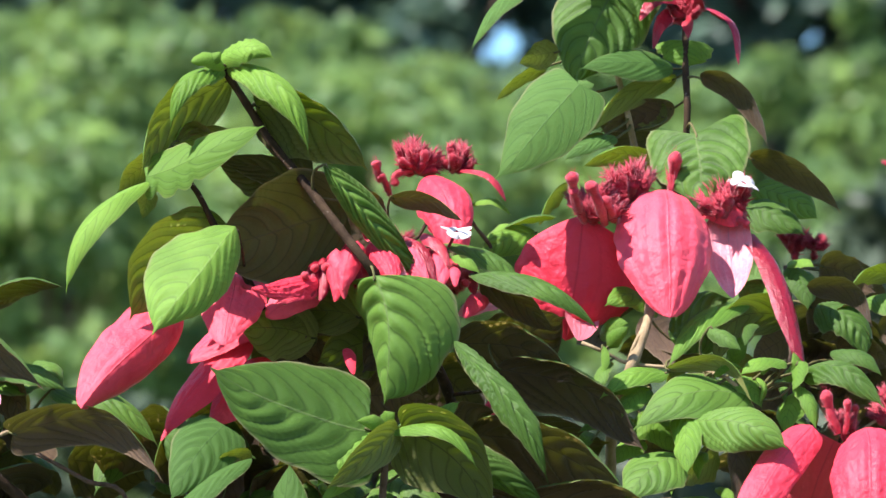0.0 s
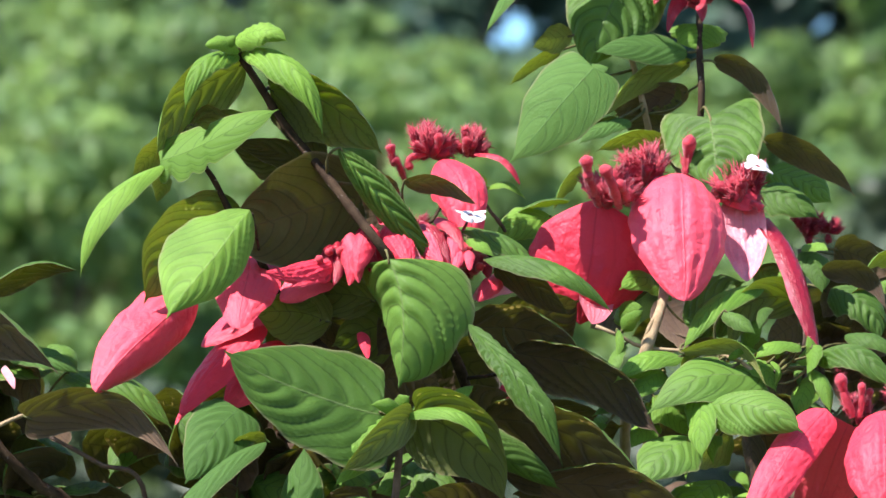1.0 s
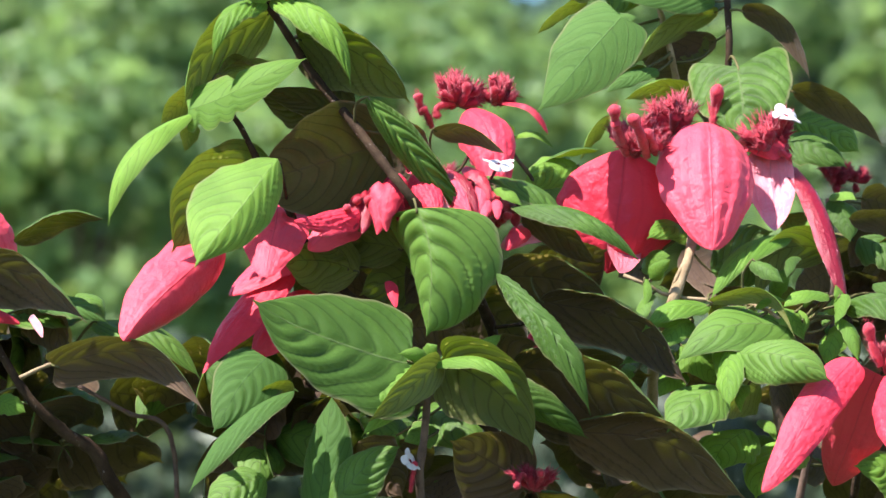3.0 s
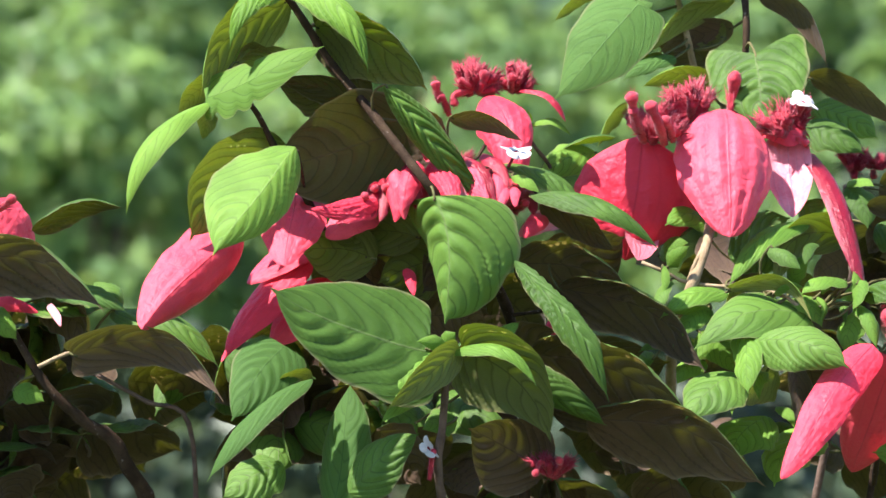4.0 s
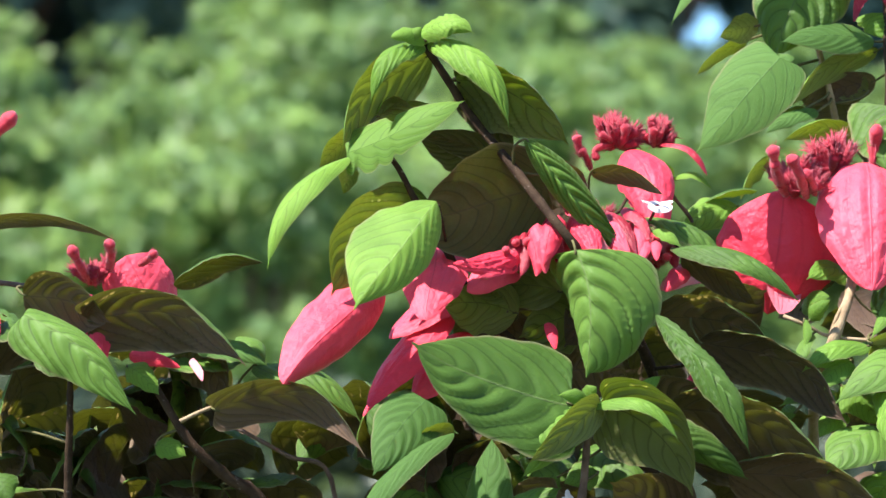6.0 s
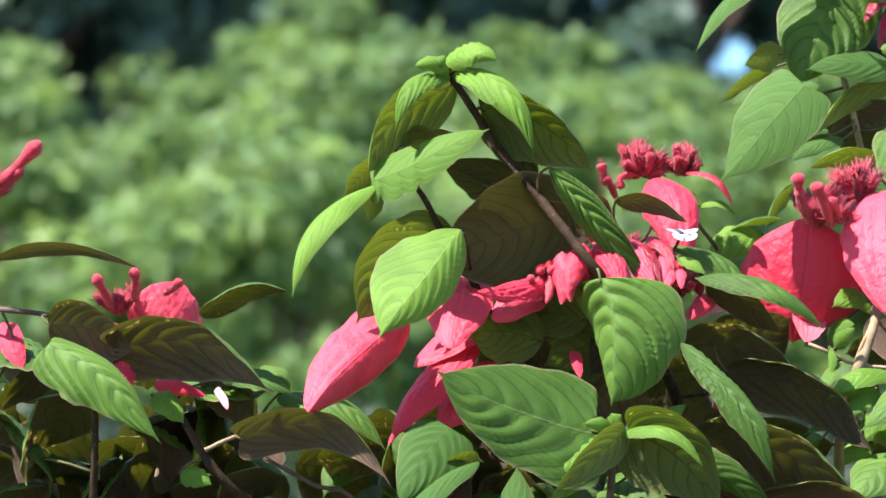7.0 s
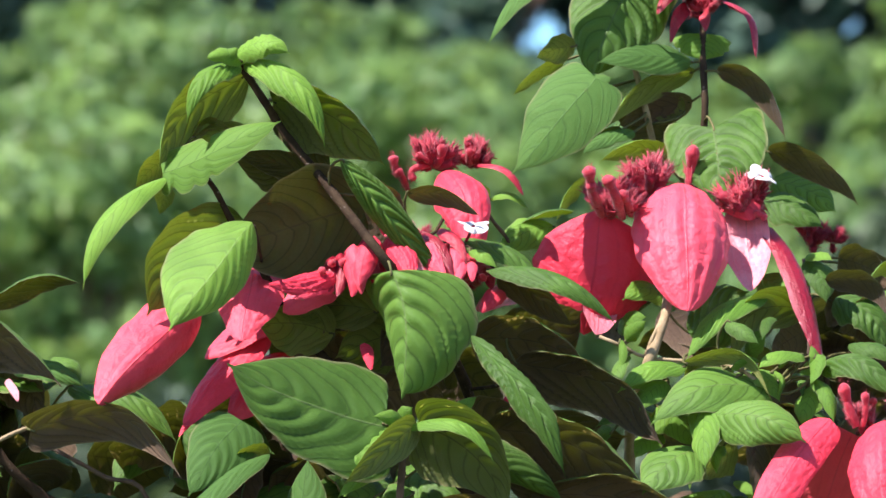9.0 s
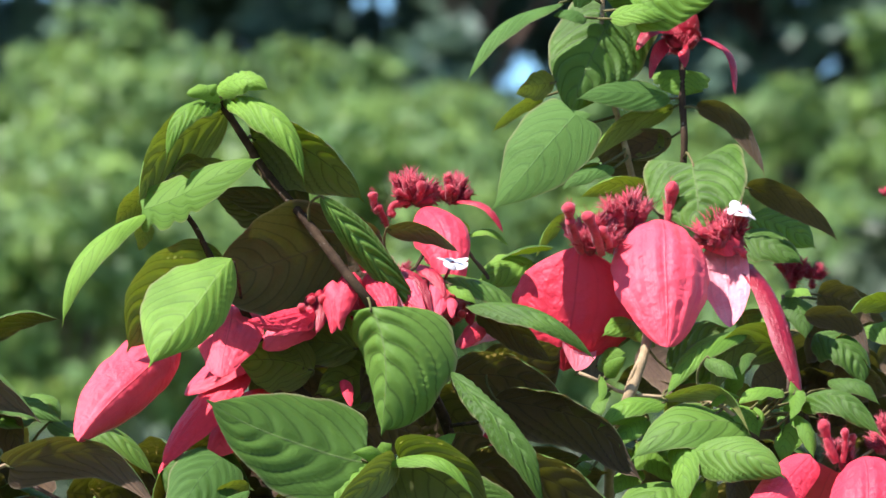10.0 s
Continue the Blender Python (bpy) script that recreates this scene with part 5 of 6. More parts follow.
blade(left, (-48.38, -23.04, 10.4), (-54.92, -23.36, 9.6), 10.1, 118, -0.038, 0.094, 26, "dark", hook=0.01)
blade(left, (-39.11, -13.54, 10.3), (-35.21, -14.81, 8.6), 8.96, 118, -0.038, 0.094, 26, "dark", hook=0.01)
blade(left, (-37.1, -17.51, 8.9), (-30.6, -18.26, 8.8), 6.87, 130, -0.051, 0.093, 26, "dark", hook=0.01)
blade(left, (-32.22, -21.23, 13.3), (-38.68, -22.94, 9.8), 5.18, 135, -0.057, 0.092, 26, "dark", hook=0.01)
blade(left, (-39.56, -22.86, 9.6), (-33.3, -23.91, 16.6), 7.19, 118, -0.038, 0.094, 26, "dark", hook=0.01)
blade(left, (-44.79, -22.65, 16.4), (-50.1, -23.17, 12.3), 7.48, 125, -0.046, 0.094, 26, "dark", hook=0.01)
blade(left, (-41.49, -16.89, 16.1), (-42.27, -19.47, 7.1), 7.18, 130, -0.051, 0.093, 26, "dark", hook=0.01)
blade(left, (-41.02, -15.88, 11.4), (-44.28, -19.56, 8.7), 9.27, 118, -0.038, 0.094, 26, "dark", hook=0.01)
blade(left, (-37.48, -22.77, 6.8), (-37.61, -25.31, 10.1), 6.76, 130, -0.051, 0.093, 26, "dark", hook=0.01)
blade(left, (-46.36, -16.81, 16), (-39.86, -17.5, 14.4), 5.65, 135, -0.057, 0.092, 26, "dark", hook=0.01)
blade(left, (-39.13, -16.77, 14.7), (-42.67, -19.18, 6.5), 7.71, 130, -0.051, 0.093, 26, "dark", hook=0.01)
blade(left, (-44.58, -19.44, 5.3), (-50.56, -22.02, 9.5), 8.29, 125, -0.046, 0.094, 26, "dark", hook=0.01)
blade(left, (-50.46, -13.91, 16.5), (-57.78, -14.9, 12.1), 4.83, 135, -0.057, 0.092, 26, "dark", hook=0.01)
blade(left, (-39.51, -19.65, 16.2), (-32.66, -20.68, 15.9), 7.68, 125, -0.046, 0.094, 26, "dark", hook=0.01)
blade(left, (-32.79, -16.31, 5), (-33.21, -19.57, 15.1), 6.47, 135, -0.057, 0.092, 26, "dark", hook=0.01)
blade(left, (-33.01, -12.33, 11.5), (-39.47, -12.73, 9.3), 7.84, 118, -0.038, 0.094, 26, "dark", hook=0.01)
blade(left, (-49.53, -13.53, 13.6), (-45.5, -16.71, 5.3), 10.36, 118, -0.038, 0.094, 26, "dark", hook=0.01)
blade(left, (-31.08, -19.46, 7.9), (-23.97, -20.88, 13.4), 9.34, 125, -0.046, 0.094, 26, "dark", hook=0.01)
blade(left, (-31.13, -19.5, 7.4), (-36.62, -20.86, 15.4), 6.11, 125, -0.046, 0.094, 26, "dark", hook=0.01)
blade(left, (-49.18, -11.74, 5.7), (-53.45, -13.6, 12.5), 8.54, 125, -0.046, 0.094, 26, "dark", hook=0.01)
# more added fillers, their brown colour giving the front shrub's shaded depth
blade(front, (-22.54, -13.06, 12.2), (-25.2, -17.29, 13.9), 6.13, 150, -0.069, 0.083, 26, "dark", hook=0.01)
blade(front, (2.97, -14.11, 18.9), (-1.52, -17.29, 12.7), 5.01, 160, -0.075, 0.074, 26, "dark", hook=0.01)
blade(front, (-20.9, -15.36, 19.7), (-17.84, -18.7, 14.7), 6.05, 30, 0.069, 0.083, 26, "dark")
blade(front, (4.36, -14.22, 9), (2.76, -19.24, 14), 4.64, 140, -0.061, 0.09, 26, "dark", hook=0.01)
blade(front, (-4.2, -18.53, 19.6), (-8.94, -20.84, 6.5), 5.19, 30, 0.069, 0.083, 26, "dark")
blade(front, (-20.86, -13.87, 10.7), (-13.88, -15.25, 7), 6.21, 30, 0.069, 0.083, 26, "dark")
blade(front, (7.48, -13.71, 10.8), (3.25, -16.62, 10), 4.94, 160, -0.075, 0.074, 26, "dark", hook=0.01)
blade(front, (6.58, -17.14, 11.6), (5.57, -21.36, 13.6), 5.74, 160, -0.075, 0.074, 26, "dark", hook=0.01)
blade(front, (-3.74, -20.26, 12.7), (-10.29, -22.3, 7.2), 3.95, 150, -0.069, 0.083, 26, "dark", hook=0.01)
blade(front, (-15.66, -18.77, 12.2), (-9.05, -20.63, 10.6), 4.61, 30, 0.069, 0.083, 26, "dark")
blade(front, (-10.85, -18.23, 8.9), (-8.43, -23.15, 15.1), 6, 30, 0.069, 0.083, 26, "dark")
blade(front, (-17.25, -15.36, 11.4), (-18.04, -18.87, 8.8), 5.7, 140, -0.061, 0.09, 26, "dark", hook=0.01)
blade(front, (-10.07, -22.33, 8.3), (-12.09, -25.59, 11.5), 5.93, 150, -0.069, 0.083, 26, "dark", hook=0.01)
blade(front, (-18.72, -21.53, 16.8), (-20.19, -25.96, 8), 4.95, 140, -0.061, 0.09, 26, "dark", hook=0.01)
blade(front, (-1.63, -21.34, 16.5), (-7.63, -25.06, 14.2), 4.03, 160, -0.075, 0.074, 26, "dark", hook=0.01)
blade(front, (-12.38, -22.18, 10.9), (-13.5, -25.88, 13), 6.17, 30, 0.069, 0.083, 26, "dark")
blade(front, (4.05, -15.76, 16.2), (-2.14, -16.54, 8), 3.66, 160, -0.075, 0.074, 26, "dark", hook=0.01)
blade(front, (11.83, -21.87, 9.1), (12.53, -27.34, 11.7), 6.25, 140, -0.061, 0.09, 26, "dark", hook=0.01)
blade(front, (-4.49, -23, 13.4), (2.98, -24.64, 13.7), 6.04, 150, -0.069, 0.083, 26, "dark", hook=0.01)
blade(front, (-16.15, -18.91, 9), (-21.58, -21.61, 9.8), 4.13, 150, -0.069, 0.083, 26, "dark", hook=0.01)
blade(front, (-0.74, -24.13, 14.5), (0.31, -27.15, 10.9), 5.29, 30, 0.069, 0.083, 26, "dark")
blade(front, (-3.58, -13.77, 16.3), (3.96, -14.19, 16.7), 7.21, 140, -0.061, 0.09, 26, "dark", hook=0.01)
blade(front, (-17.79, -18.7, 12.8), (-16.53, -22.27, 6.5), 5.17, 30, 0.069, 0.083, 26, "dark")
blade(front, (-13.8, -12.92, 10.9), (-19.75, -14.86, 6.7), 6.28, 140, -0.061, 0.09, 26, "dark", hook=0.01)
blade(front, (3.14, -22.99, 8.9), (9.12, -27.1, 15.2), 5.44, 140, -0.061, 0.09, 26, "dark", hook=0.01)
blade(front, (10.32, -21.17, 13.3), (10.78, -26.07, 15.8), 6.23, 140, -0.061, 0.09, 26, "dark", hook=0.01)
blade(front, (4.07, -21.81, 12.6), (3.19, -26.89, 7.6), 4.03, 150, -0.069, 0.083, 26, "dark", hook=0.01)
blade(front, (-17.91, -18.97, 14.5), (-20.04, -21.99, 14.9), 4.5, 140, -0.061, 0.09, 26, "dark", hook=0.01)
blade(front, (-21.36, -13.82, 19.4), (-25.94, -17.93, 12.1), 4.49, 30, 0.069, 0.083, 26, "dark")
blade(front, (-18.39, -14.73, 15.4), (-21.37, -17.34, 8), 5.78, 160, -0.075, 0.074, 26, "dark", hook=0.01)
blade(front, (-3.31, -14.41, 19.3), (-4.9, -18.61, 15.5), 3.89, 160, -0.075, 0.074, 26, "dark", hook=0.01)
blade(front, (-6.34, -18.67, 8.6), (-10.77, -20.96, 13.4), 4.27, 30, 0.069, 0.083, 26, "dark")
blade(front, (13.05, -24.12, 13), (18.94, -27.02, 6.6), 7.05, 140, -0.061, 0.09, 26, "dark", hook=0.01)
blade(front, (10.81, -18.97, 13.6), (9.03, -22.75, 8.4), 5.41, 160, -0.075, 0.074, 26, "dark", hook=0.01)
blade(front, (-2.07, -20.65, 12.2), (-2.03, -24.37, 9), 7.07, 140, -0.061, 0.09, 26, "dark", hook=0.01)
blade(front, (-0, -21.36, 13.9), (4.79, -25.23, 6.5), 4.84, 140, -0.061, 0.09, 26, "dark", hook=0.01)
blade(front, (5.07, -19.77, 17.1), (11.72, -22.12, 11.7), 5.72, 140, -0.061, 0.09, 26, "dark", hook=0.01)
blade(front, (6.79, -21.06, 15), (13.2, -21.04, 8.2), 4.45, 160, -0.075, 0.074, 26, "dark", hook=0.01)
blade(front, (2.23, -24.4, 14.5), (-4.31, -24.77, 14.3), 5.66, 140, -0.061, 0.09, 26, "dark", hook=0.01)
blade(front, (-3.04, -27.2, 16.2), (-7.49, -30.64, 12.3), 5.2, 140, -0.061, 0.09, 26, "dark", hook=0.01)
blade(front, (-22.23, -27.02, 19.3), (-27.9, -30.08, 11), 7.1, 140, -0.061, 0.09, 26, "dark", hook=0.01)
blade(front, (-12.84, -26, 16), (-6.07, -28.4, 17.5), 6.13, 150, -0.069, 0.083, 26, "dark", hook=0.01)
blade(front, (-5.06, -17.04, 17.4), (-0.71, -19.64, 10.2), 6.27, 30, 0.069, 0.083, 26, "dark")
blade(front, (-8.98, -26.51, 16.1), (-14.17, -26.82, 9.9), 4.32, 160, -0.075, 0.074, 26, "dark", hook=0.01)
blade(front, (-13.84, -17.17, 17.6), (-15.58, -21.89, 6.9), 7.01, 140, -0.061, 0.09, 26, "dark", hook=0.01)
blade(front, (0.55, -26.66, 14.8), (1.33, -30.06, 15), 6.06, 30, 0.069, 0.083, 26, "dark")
# fillers far back in the right shrub, added as its dark shaded depth
blade(right, (21.19, -13.65, 26.2), (15, -14.35, 23.9), 3.88, 160, -0.075, 0.074, 22, "dark", hook=0.01)
blade(right, (15.05, -5.82, 30.4), (18.65, -8.11, 22.6), 3.04, 165, -0.077, 0.069, 22, "dark", hook=0.01)
blade(right, (12.83, -21.25, 35.3), (10.72, -22.92, 21.9), 4.06, 150, -0.069, 0.083, 22, "dark", hook=0.01)
blade(right, (18.46, -22.08, 25.2), (14.75, -25.78, 29.8), 4.33, 160, -0.075, 0.074, 22, "dark", hook=0.01)
blade(right, (32.78, -5.2, 26.7), (30.89, -7.53, 25.1), 4.06, 165, -0.077, 0.069, 22, "dark", hook=0.01)
blade(right, (30.87, -20.08, 32), (33.35, -23.96, 32.9), 4.47, 165, -0.077, 0.069, 22, "dark", hook=0.01)
blade(right, (33.45, -22.46, 24.7), (29.51, -25.55, 24.5), 2.99, 165, -0.077, 0.069, 22, "dark", hook=0.01)
blade(right, (36.97, -20.53, 28.5), (36.49, -24.54, 20.1), 4.56, 160, -0.075, 0.074, 22, "dark", hook=0.01)
blade(right, (13.6, -5.29, 32.4), (10.14, -7.38, 26.9), 4.41, 165, -0.077, 0.069, 22, "dark", hook=0.01)
blade(right, (18.11, -7.59, 32.3), (13.56, -8.02, 32.9), 3.52, 160, -0.075, 0.074, 22, "dark", hook=0.01)
blade(right, (34.36, -17.88, 23.5), (34.88, -20.56, 25.7), 4.88, 150, -0.069, 0.083, 22, "dark", hook=0.01)
blade(right, (24.24, -6.23, 31.3), (20.09, -7.49, 21), 3.55, 150, -0.069, 0.083, 22, "dark", hook=0.01)
blade(right, (25.32, -14.01, 34), (27.34, -17.5, 23.4), 3.93, 150, -0.069, 0.083, 22, "dark", hook=0.01)
blade(right, (31.69, -5.22, 22.2), (32.22, -8.4, 23.5), 3.59, 160, -0.075, 0.074, 22, "dark", hook=0.01)
blade(right, (34, -6.82, 33.2), (37.04, -7.15, 20.2), 3.73, 160, -0.075, 0.074, 22, "dark", hook=0.01)
blade(right, (26.04, -21.81, 24.2), (22.89, -22.57, 30.8), 3.6, 165, -0.077, 0.069, 22, "dark", hook=0.01)
blade(right, (35.39, -18.3, 25), (31.58, -20.81, 25.9), 4.1, 160, -0.075, 0.074, 22, "dark", hook=0.01)
blade(right, (35.4, -12.93, 34.5), (40.23, -12.64, 22.1), 4.23, 160, -0.075, 0.074, 22, "dark", hook=0.01)
blade(right, (32.49, -6.67, 24.7), (29.16, -9, 21.9), 3.71, 150, -0.069, 0.083, 22, "dark", hook=0.01)
blade(right, (27.83, -7.57, 23), (30.32, -10.57, 25.3), 4.78, 150, -0.069, 0.083, 22, "dark", hook=0.01)
blade(right, (15.3, -5.58, 30.4), (18.01, -9.39, 21.9), 3.21, 160, -0.075, 0.074, 22, "dark", hook=0.01)
blade(right, (35.38, -5.78, 25.7), (37.65, -8.92, 30.6), 3.77, 150, -0.069, 0.083, 22, "dark", hook=0.01)
blade(right, (13.87, -15.41, 23.3), (19.29, -15.97, 21.6), 3.93, 160, -0.075, 0.074, 22, "dark", hook=0.01)
blade(right, (18.39, -23.62, 34.2), (13.69, -24.59, 33.5), 3.34, 150, -0.069, 0.083, 22, "dark", hook=0.01)
blade(right, (24.99, -19.98, 31.9), (27.64, -22.04, 20.1), 4.19, 160, -0.075, 0.074, 22, "dark", hook=0.01)
blade(right, (16.38, -19.73, 33.3), (16.44, -22.38, 23.3), 4.06, 160, -0.075, 0.074, 22, "dark", hook=0.01)
blade(right, (30.86, -16.2, 23.7), (27.87, -17.5, 32.7), 3.83, 160, -0.075, 0.074, 22, "dark", hook=0.01)
blade(right, (29.29, -23.86, 26.2), (35.14, -25.08, 22.3), 4.85, 150, -0.069, 0.083, 22, "dark", hook=0.01)
blade(right, (27.25, -6.23, 23.4), (28.74, -9.92, 27.2), 4.27, 160, -0.075, 0.074, 22, "dark", hook=0.01)
blade(right, (32.72, -7.97, 29.9), (29.33, -10.64, 22.9), 3.92, 150, -0.069, 0.083, 22, "dark", hook=0.01)
blade(right, (30.11, -7.5, 26.8), (33.88, -9.73, 31.4), 4, 150, -0.069, 0.083, 22, "dark", hook=0.01)
blade(right, (30.13, -10.42, 27.4), (32.77, -13.77, 28.8), 3.24, 160, -0.075, 0.074, 22, "dark", hook=0.01)
blade(right, (26.19, -22.81, 30.3), (31.25, -24.85, 27.9), 4.46, 160, -0.075, 0.074, 22, "dark", hook=0.01)
blade(right, (25.27, -5.38, 28.9), (31.27, -6.56, 32.2), 2.79, 165, -0.077, 0.069, 22, "dark", hook=0.01)
# rear layer of added dark fillers closing the left shrub's shaded gaps
blade(left, (-42.65, -16.17, 24.1), (-50.44, -17.08, 23.5), 6.92, 165, -0.077, 0.069, 22, "dark", hook=0.01)
blade(left, (-50.72, -19.39, 22.4), (-45.39, -21.71, 25.1), 7.35, 165, -0.077, 0.069, 22, "dark", hook=0.01)
blade(left, (-32.33, -22.63, 21.7), (-35.39, -26.56, 20.3), 6.75, 155, -0.073, 0.079, 22, "dark", hook=0.01)
blade(left, (-52.21, -20.28, 22.5), (-61.17, -20.65, 18.2), 6.18, 155, -0.073, 0.079, 22, "dark", hook=0.01)
blade(left, (-45.49, -18.8, 29.9), (-51.78, -19.72, 25), 6.39, 165, -0.077, 0.069, 22, "dark", hook=0.01)
blade(left, (-37.08, -13.34, 25.6), (-31.59, -16.99, 22.3), 7.83, 145, -0.066, 0.087, 22, "dark", hook=0.01)
blade(left, (-49.43, -14.56, 28.6), (-57.26, -14.62, 23.8), 7.33, 155, -0.073, 0.079, 22, "dark", hook=0.01)
blade(left, (-38.87, -14.06, 18.7), (-42.45, -18.9, 22), 7.2, 165, -0.077, 0.069, 22, "dark", hook=0.01)
blade(left, (-45.52, -18.54, 17.6), (-52.64, -23.45, 26.8), 7.18, 145, -0.066, 0.087, 22, "dark", hook=0.01)
blade(left, (-31.92, -14.71, 26.9), (-31.47, -18.86, 23.6), 6.14, 155, -0.073, 0.079, 22, "dark", hook=0.01)
blade(left, (-34.73, -14.13, 17.3), (-40.99, -16.58, 16.9), 7.32, 155, -0.073, 0.079, 22, "dark", hook=0.01)
blade(left, (-28.25, -15.87, 16.6), (-22.24, -17.5, 17.3), 6.91, 165, -0.077, 0.069, 22, "dark", hook=0.01)
blade(left, (-43.21, -16.94, 29.1), (-35.58, -18.82, 23.6), 6.85, 165, -0.077, 0.069, 22, "dark", hook=0.01)
blade(left, (-39.72, -22.16, 17.4), (-32.83, -24.23, 26.8), 5.6, 165, -0.077, 0.069, 22, "dark", hook=0.01)
blade(left, (-49.49, -18.84, 17.6), (-53.77, -22.92, 20.3), 6.73, 155, -0.073, 0.079, 22, "dark", hook=0.01)
blade(left, (-51.6, -21.89, 25.2), (-44.09, -22.09, 18.5), 5.77, 165, -0.077, 0.069, 22, "dark", hook=0.01)
blade(left, (-39.73, -12.83, 22.5), (-30.56, -14.74, 22.2), 7.39, 165, -0.077, 0.069, 22, "dark", hook=0.01)
blade(left, (-37.19, -14.23, 22.4), (-32.8, -18.66, 21.7), 8.16, 145, -0.066, 0.087, 22, "dark", hook=0.01)
blade(left, (-48.55, -13.45, 17.4), (-52.93, -18.93, 30), 6.67, 145, -0.066, 0.087, 22, "dark", hook=0.01)
blade(left, (-37.26, -19.94, 25.5), (-37.75, -24.88, 27.2), 6.9, 155, -0.073, 0.079, 22, "dark", hook=0.01)
blade(left, (-38.79, -14.29, 26.1), (-42.19, -17.14, 17.7), 7.5, 155, -0.073, 0.079, 22, "dark", hook=0.01)
blade(left, (-38.64, -16.97, 23.3), (-33.54, -21.79, 24.5), 7.92, 145, -0.066, 0.087, 22, "dark", hook=0.01)
blade(left, (-31.96, -12.94, 29.7), (-38.02, -14.88, 17.8), 6.82, 165, -0.077, 0.069, 22, "dark", hook=0.01)
blade(left, (-51.4, -17, 21.8), (-45.96, -21.85, 19.9), 7.15, 165, -0.077, 0.069, 22, "dark", hook=0.01)
blade(left, (-36.51, -15.35, 26), (-37.36, -20.21, 24.6), 8.44, 145, -0.066, 0.087, 22, "dark", hook=0.01)
blade(left, (-38.59, -19, 22.5), (-46.34, -20.12, 21.2), 6.89, 145, -0.066, 0.087, 22, "dark", hook=0.01)
blade(left, (-41.38, -12.73, 27.9), (-37.78, -18.09, 19.3), 7.21, 165, -0.077, 0.069, 22, "dark", hook=0.01)
blade(left, (-50.48, -16.39, 28.9), (-43.84, -19.98, 18.9), 6.94, 145, -0.066, 0.087, 22, "dark", hook=0.01)
blade(left, (-34.92, -17.35, 26.3), (-41.42, -18.97, 21.2), 7.13, 155, -0.073, 0.079, 22, "dark", hook=0.01)
blade(left, (-33.22, -19.63, 16), (-27.22, -23.01, 22), 7.47, 145, -0.066, 0.087, 22, "dark", hook=0.01)
# rear fillers of the front shrub, added to keep its shaded gaps dark
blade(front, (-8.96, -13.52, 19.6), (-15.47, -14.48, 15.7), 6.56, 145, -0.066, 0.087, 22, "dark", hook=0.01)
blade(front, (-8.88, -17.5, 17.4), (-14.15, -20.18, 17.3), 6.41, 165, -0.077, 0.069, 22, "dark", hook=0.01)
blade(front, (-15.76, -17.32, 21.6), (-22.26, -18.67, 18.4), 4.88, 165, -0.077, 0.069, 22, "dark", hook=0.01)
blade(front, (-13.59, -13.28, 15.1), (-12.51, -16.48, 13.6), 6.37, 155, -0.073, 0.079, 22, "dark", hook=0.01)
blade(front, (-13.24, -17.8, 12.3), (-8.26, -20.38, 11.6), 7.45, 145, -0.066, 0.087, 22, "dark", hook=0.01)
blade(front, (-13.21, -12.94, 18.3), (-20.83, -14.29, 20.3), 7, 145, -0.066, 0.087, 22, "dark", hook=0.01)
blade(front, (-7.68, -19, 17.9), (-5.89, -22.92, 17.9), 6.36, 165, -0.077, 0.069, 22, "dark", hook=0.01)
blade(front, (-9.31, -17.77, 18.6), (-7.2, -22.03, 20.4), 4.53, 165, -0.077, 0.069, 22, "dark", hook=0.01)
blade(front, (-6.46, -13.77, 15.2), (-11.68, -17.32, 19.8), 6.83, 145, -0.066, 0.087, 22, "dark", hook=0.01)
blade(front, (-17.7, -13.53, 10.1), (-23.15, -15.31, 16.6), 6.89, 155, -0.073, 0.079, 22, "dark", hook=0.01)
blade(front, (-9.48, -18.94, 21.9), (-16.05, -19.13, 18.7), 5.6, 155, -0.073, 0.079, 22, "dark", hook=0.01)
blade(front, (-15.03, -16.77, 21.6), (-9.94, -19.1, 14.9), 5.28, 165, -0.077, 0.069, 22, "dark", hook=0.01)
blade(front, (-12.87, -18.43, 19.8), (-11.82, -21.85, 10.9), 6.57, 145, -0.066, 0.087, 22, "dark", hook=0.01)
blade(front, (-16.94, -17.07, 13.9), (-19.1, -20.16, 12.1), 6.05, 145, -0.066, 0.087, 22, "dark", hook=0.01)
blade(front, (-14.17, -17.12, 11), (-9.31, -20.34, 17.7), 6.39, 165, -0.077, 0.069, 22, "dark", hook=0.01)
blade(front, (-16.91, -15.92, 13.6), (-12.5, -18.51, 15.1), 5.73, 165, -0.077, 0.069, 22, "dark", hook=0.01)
# last added fillers, darkening the shaded hollow low in the right shrub
blade(right, (22.93, -14.63, 16), (23.28, -18.03, 18.3), 6.18, 160, -0.075, 0.074, 22, "dark", hook=0.01)
blade(right, (28.46, -8.46, 25.9), (24.13, -11.01, 24.6), 5.39, 150, -0.069, 0.083, 22, "dark", hook=0.01)
blade(right, (28.96, -7.64, 22.5), (32.49, -10.21, 20), 6.62, 150, -0.069, 0.083, 22, "dark", hook=0.01)
blade(right, (31.06, -17.6, 24.8), (28.58, -20.86, 20.8), 5.75, 150, -0.069, 0.083, 22, "dark", hook=0.01)
blade(right, (34.53, -13.5, 21.8), (28, -14.65, 19.5), 5.51, 150, -0.069, 0.083, 22, "dark", hook=0.01)
blade(right, (23, -10.38, 19.6), (30.21, -11.51, 25.3), 4.74, 150, -0.069, 0.083, 22, "dark", hook=0.01)
blade(right, (28.78, -15.6, 23.3), (33.79, -16.44, 25), 4.66, 150, -0.069, 0.083, 22, "dark", hook=0.01)
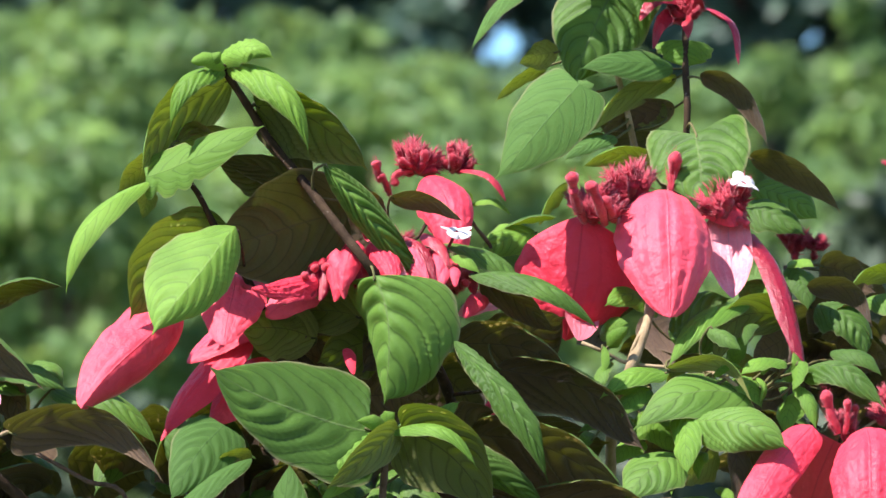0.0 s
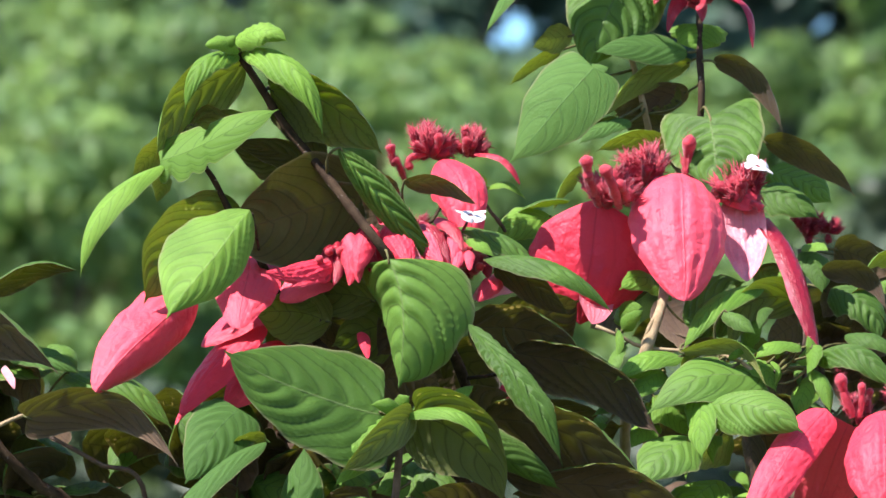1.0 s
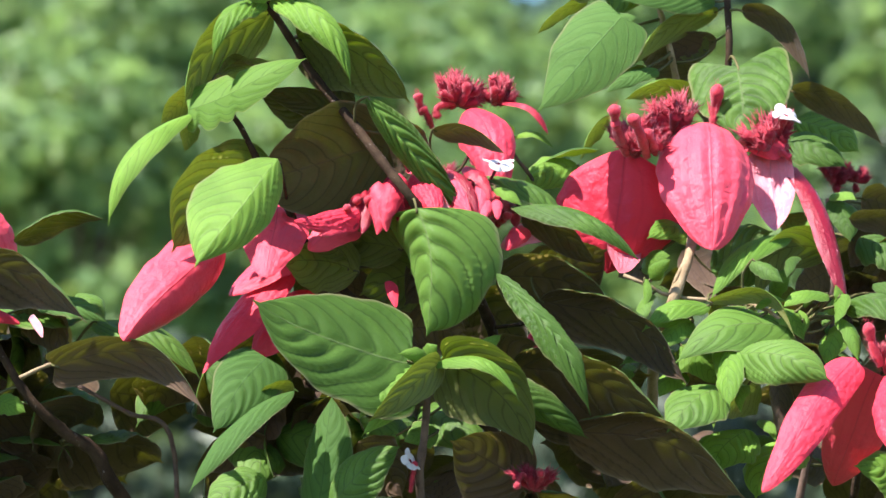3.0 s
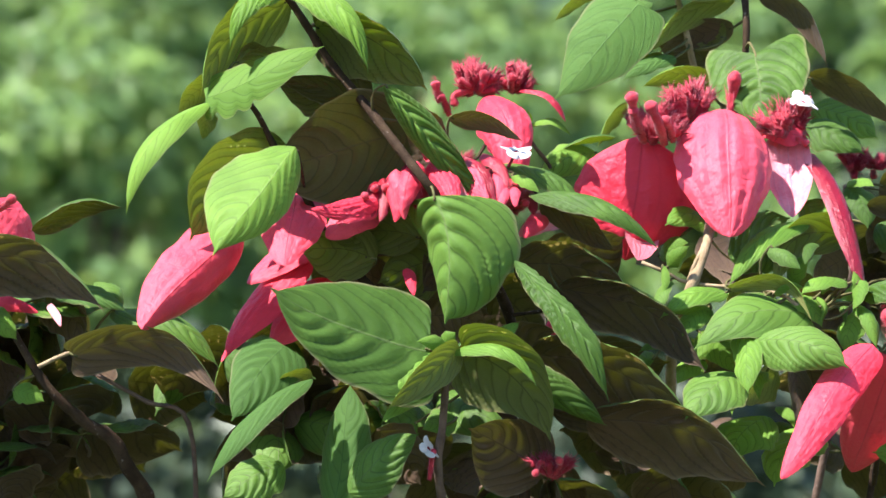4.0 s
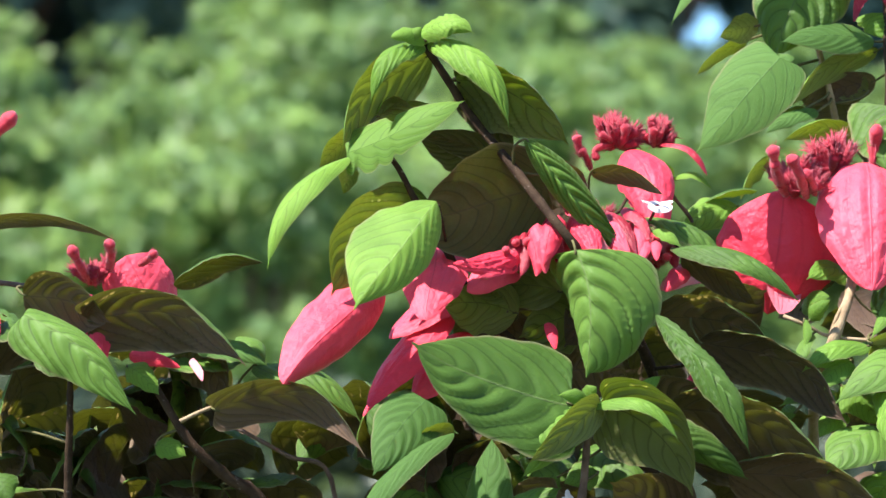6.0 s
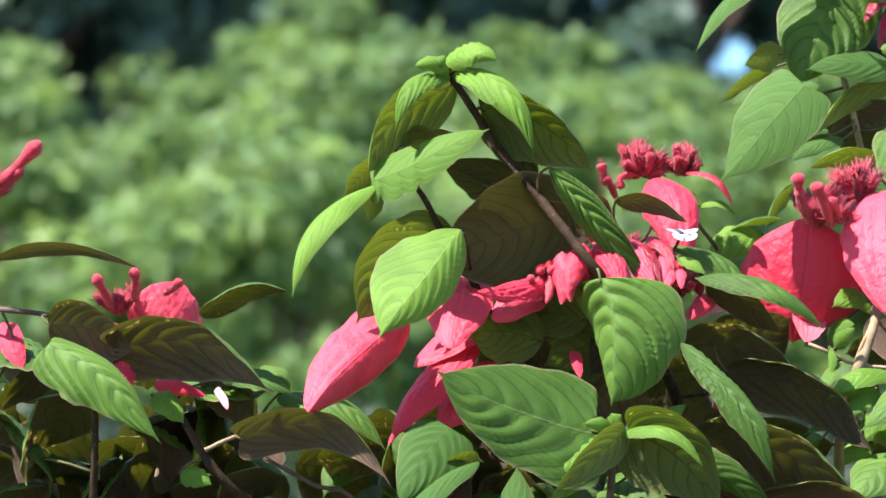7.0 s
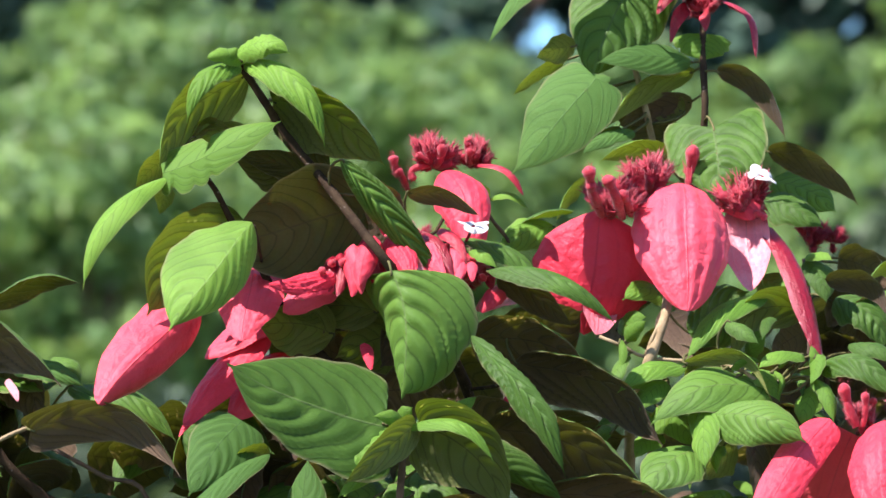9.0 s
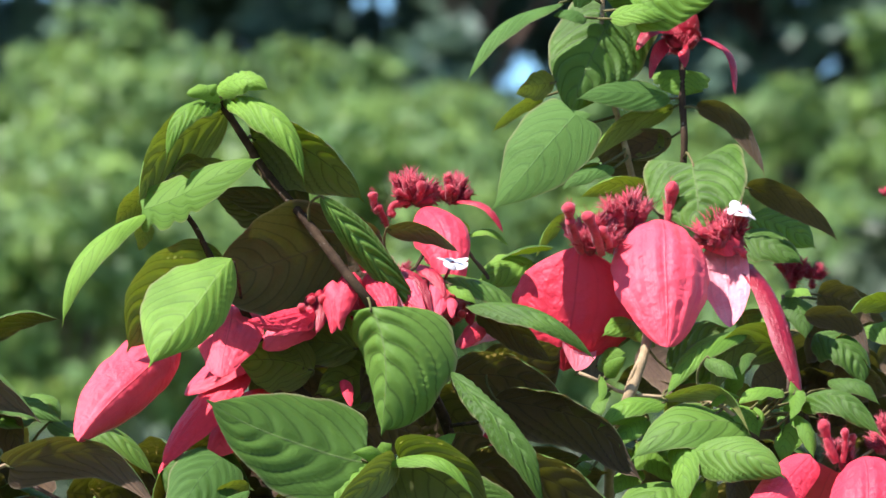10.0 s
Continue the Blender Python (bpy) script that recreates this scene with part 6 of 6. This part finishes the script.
blade(right, (26.37, -10, 19.8), (21.39, -11.31, 18.3), 5.45, 168, -0.078, 0.066, 22, "dark", hook=0.01)
blade(right, (32.31, -12.76, 21.8), (36.88, -16.32, 24.3), 4.53, 160, -0.075, 0.074, 22, "dark", hook=0.01)
blade(right, (36.45, -16.86, 18), (42.16, -19.03, 25.1), 4.7, 168, -0.078, 0.066, 22, "dark", hook=0.01)
blade(right, (35.51, -11.14, 16.4), (40.82, -14.95, 23.2), 5.75, 160, -0.075, 0.074, 22, "dark", hook=0.01)
blade(right, (27.44, -8.67, 22.5), (31.9, -8.9, 18.5), 4.94, 150, -0.069, 0.083, 22, "dark", hook=0.01)
blade(right, (28.18, -13.86, 15.4), (23.31, -15.07, 24), 6.07, 150, -0.069, 0.083, 22, "dark", hook=0.01)
blade(right, (31.9, -17.11, 16.2), (29.85, -19.79, 21.1), 4.31, 160, -0.075, 0.074, 22, "dark", hook=0.01)
blade(right, (31.03, -8.4, 20.5), (35.28, -9.53, 18), 5.74, 150, -0.069, 0.083, 22, "dark", hook=0.01)
blade(right, (35.43, -18.66, 19), (32.45, -21.46, 15.2), 6.14, 150, -0.069, 0.083, 22, "dark", hook=0.01)
blade(right, (23.77, -15.05, 22), (29.3, -18.15, 23.5), 5.93, 168, -0.078, 0.066, 22, "dark", hook=0.01)
blade(right, (35.26, -16.65, 16.9), (36.43, -19.89, 18), 4.59, 150, -0.069, 0.083, 22, "dark", hook=0.01)

# ---- left shrub: flower head ----
head = flower_head(left, (-40.14, -4.29, 2), 2.3, 46, 10)
blade(head, (-37.95, -2.19, 3), (-34.98, -8.25, 4.7), 6, 15, 0.155, 0.041, 30, "bract", shape="bract", hook=0.03, name="bract")
blade(head, (-40.84, -4.91, 3), (-39.57, -10.58, -2.2), 3.4, 15, 0.097, 0.026, 24, "bract", shape="bract", hook=0.03, name="bract")
blade(head, (-37.83, -9.39, 4), (-33.99, -10.35, 2.5), 1.28, 15, 0.097, 0.026, 24, "bract", shape="bract", hook=0.03, name="bract")
blade(head, (-33.13, -9.77, 2), (-32.08, -11.36, 0), 0.67, 170, -0.079, 0.014, 18, "bract", shape="bract", hook=0.03, name="bract")
bud(head, ((-40.55, -4.08, 2), (-40.99, -3.04, 0), (-41.68, -1.43, -1)), 0.53, 47)
bud(head, ((-39.11, -3.26, 2), (-38.81, -2.22, 0), (-38.85, -1.02, -1)), 0.53, 48)
bud(head, ((-36.84, -2.84, 2), (-36.14, -2.43, 1), (-35.53, -1.93, 0)), 0.45, 49)
blade(head, (-49.11, -4.94, 5), (-47.37, -8.2, 2.2), 2.14, 15, 0.077, 0.021, 18, "bract", shape="bract", hook=0.03, name="bract")
head = flower_head(left, (-50.16, 4.18, 4), 2.46, 50, 12)
bud(head, ((-50.03, 4.39, 4), (-48.17, 6.17, 4), (-46.1, 8.4, 4)), 0.74, 51)
bud(head, ((-49.83, 4.18, 4), (-48.38, 5.42, 4), (-47.43, 6.46, 4)), 0.57, 52)
stem(left, ((-50.16, 3.97, 4), (-50.66, 0.04, 4), (-49.72, -3.88, 3)), 0.14, 0.18, stem_brown)

# ---- ground ----
def ground():
    xs = np.concatenate([np.linspace(-400, -30, 8)[:-1], np.linspace(-30, 30, 41), np.linspace(30, 400, 8)[1:]])
    ys = np.concatenate([np.linspace(-200, -20, 6)[:-1], np.linspace(-20, 90, 56), np.linspace(90, 900, 10)[1:]])
    verts, faces = [], []
    for y in ys:
        for x in xs:
            z = 0.10 * noise.noise(Vector((x * 0.3, y * 0.3, 0))) * min(1, abs(y) / 6)
            z -= 0.010 * max(0, min(y, 30) - 3)
            verts.append((x, y, z))
    w = len(xs)
    for j in range(len(ys) - 1):
        for i in range(w - 1):
            faces.append((j * w + i, j * w + i + 1, (j + 1) * w + i + 1, (j + 1) * w + i))
    ob = mesh_object("ground", verts, faces, [earth_mat])
    tagged(ob, "bare earth and rough green grass under the shrubs", "ground", kind="structure")


ground()

# ---- blue sky low behind the forest ----
def sky_backdrop():
    m = Nodes("blue_sky")
    e = m.add("ShaderNodeEmission")
    e.inputs[0].default_value = (0.30, 0.66, 0.95, 1)
    e.inputs[1].default_value = 0.8
    m.link(e.outputs[0], m.out.inputs[0])
    ob = mesh_object("backdrop", [(-90, 260, -5), (90, 260, -5), (90, 260, 60), (-90, 260, 60)], [(0, 1, 2, 3)], [m.mat])
    tagged(ob, "clear blue sky low behind the forest edge", "sky", kind="structure")


sky_backdrop()

# ---- far bushes and forest ----
CLEARINGS = []  # straight gaps through the crowns to the sky: place at y = 62, slopes, radius


def far_plant(name, x, y, radius, height, leaves, size, material, seed, label, category, group, low=0.15, trunk=0.12):
    """A bush or tree: a tapered trunk with limbs and a ragged crown of many small leaves."""
    rng = np.random.default_rng(seed)
    root = new(name)
    root.location = (x, y, -0.27)
    tagged(root, label, category, group)
    verts, faces = tube_data([(0, 0, 0), (0.06, 0.03, height * 0.4), (rng.normal(0, 0.1), 0.05, height * 0.85)], trunk, trunk * 0.3, 10, 8, 0.1)
    clumps = []
    nc = 60
    for k in range(nc):
        f = rng.uniform(low, 1.0)
        ang = rng.uniform(0, 2 * math.pi)
        r = radius * (0.35 + 0.65 * math.sin(math.pi * min(1, (f - low) / (1 - low) * 0.8 + 0.2))) * rng.uniform(0.35, 1.0)
        c = np.array((r * math.cos(ang), r * math.sin(ang), height * f))
        clumps.append((c, radius * rng.uniform(0.11, 0.25)))
        if k % 3 == 0:
            v, ff = tube_data([(0, 0, height * f * 0.55), c * 0.5 + np.array((0, 0, height * f * 0.30)), c], trunk * 0.4, trunk * 0.1, 6, 5)
            n0 = len(verts)
            verts = verts + v
            faces = faces + [tuple(q + n0 for q in g) for g in ff]
    mesh_object("trunk", verts, faces, [stem_grey], root, root.location)
    who = rng.integers(0, nc, leaves)
    cc = np.array([c for c, _ in clumps])[who]
    cr = np.array([r for _, r in clumps])[who][:, None]
    d = rng.normal(0, 1, (leaves, 3))
    d /= np.linalg.norm(d, axis=1)[:, None]
    p = cc + d * cr * rng.uniform(0.5, 1.0, (leaves, 1)) ** 0.5 * (1.0, 1.0, 0.75)
    keep = p[:, 2] > 0.05
    for gx, gz, sx, sz, gr in CLEARINGS:
        q = p + (x, y, -0.27)
        keep &= (q[:, 0] - gx - sx * (q[:, 1] - 62)) ** 2 + (q[:, 2] - gz - sz * (q[:, 1] - 62)) ** 2 > (gr + 0.6 * size) ** 2
    p, d = p[keep], d[keep]
    m = len(p)
    up = d * 0.6 + rng.normal(0, 0.5, (m, 3)) + (0, -0.1, 0.6)
    along = np.cross(up, rng.normal(0, 1, (m, 3)))
    along /= np.linalg.norm(along, axis=1)[:, None]
    up -= along * (up * along).sum(1)[:, None]
    up /= np.linalg.norm(up, axis=1)[:, None]
    across = np.cross(along, up)
    ln = size * rng.uniform(0.6, 1.3, (m, 1))
    a0, a1 = p, p + along * ln - up * ln * 0.15
    mid = p + along * ln * 0.45
    b0, b1 = mid + across * ln * 0.24 - up * ln * 0.06, mid - across * ln * 0.24 - up * ln * 0.06
    v = np.stack([a0, b0, a1, b1], 1).reshape(-1, 3)
    k = np.arange(m) * 4
    f = np.stack([k, k + 1, k + 2, k + 3], 1)
    mesh_object("crown", v.tolist(), f.tolist(), [material], root, root.location, smooth=False)
    return root


for k in range(14):
    r = random.Random(k + 300)
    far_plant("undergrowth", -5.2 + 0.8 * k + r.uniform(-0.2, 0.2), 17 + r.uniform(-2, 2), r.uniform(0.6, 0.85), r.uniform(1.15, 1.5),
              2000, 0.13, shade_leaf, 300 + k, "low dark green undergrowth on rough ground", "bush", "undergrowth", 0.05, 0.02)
CLEARINGS += [(0.60, 3.70, 0.0090, 0.0322, 0.17), (4.02, 3.90, 0.0603, 0.0353, 0.11)]
for k in range(36):
    row, col = divmod(k, 12)
    r = random.Random(k)
    x = -9.0 + 1.7 * col + r.uniform(-0.5, 0.5) + 0.8 * (row % 2)
    rise = 0.05 if x <= -2.7 else 0.65 if x < -1.1 else 0.2 if -1.1 <= x <= 0.0 else -0.25 if 0.0 < x < 2.6 else 0.25 if 2.6 < x < 4.5 else -0.1
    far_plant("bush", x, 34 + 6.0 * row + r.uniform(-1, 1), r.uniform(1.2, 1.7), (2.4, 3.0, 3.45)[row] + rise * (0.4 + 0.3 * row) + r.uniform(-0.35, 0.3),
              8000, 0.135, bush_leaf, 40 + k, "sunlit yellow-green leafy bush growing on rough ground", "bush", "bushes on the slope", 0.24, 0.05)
for k in range(22):
    row, col = divmod(k, 11)
    r = random.Random(k + 70)
    far_plant("forest_tree", -16 + 3.2 * col + r.uniform(-0.7, 0.7) + 1.5 * row, 60 + 6 * row + r.uniform(-1, 1), r.uniform(2.2, 3.0), r.uniform(9, 12),
              14000, 0.40, forest_leaf, 90 + k, "dark green forest tree standing behind the bushes", "tree", "forest edge", 0.12, 0.2)
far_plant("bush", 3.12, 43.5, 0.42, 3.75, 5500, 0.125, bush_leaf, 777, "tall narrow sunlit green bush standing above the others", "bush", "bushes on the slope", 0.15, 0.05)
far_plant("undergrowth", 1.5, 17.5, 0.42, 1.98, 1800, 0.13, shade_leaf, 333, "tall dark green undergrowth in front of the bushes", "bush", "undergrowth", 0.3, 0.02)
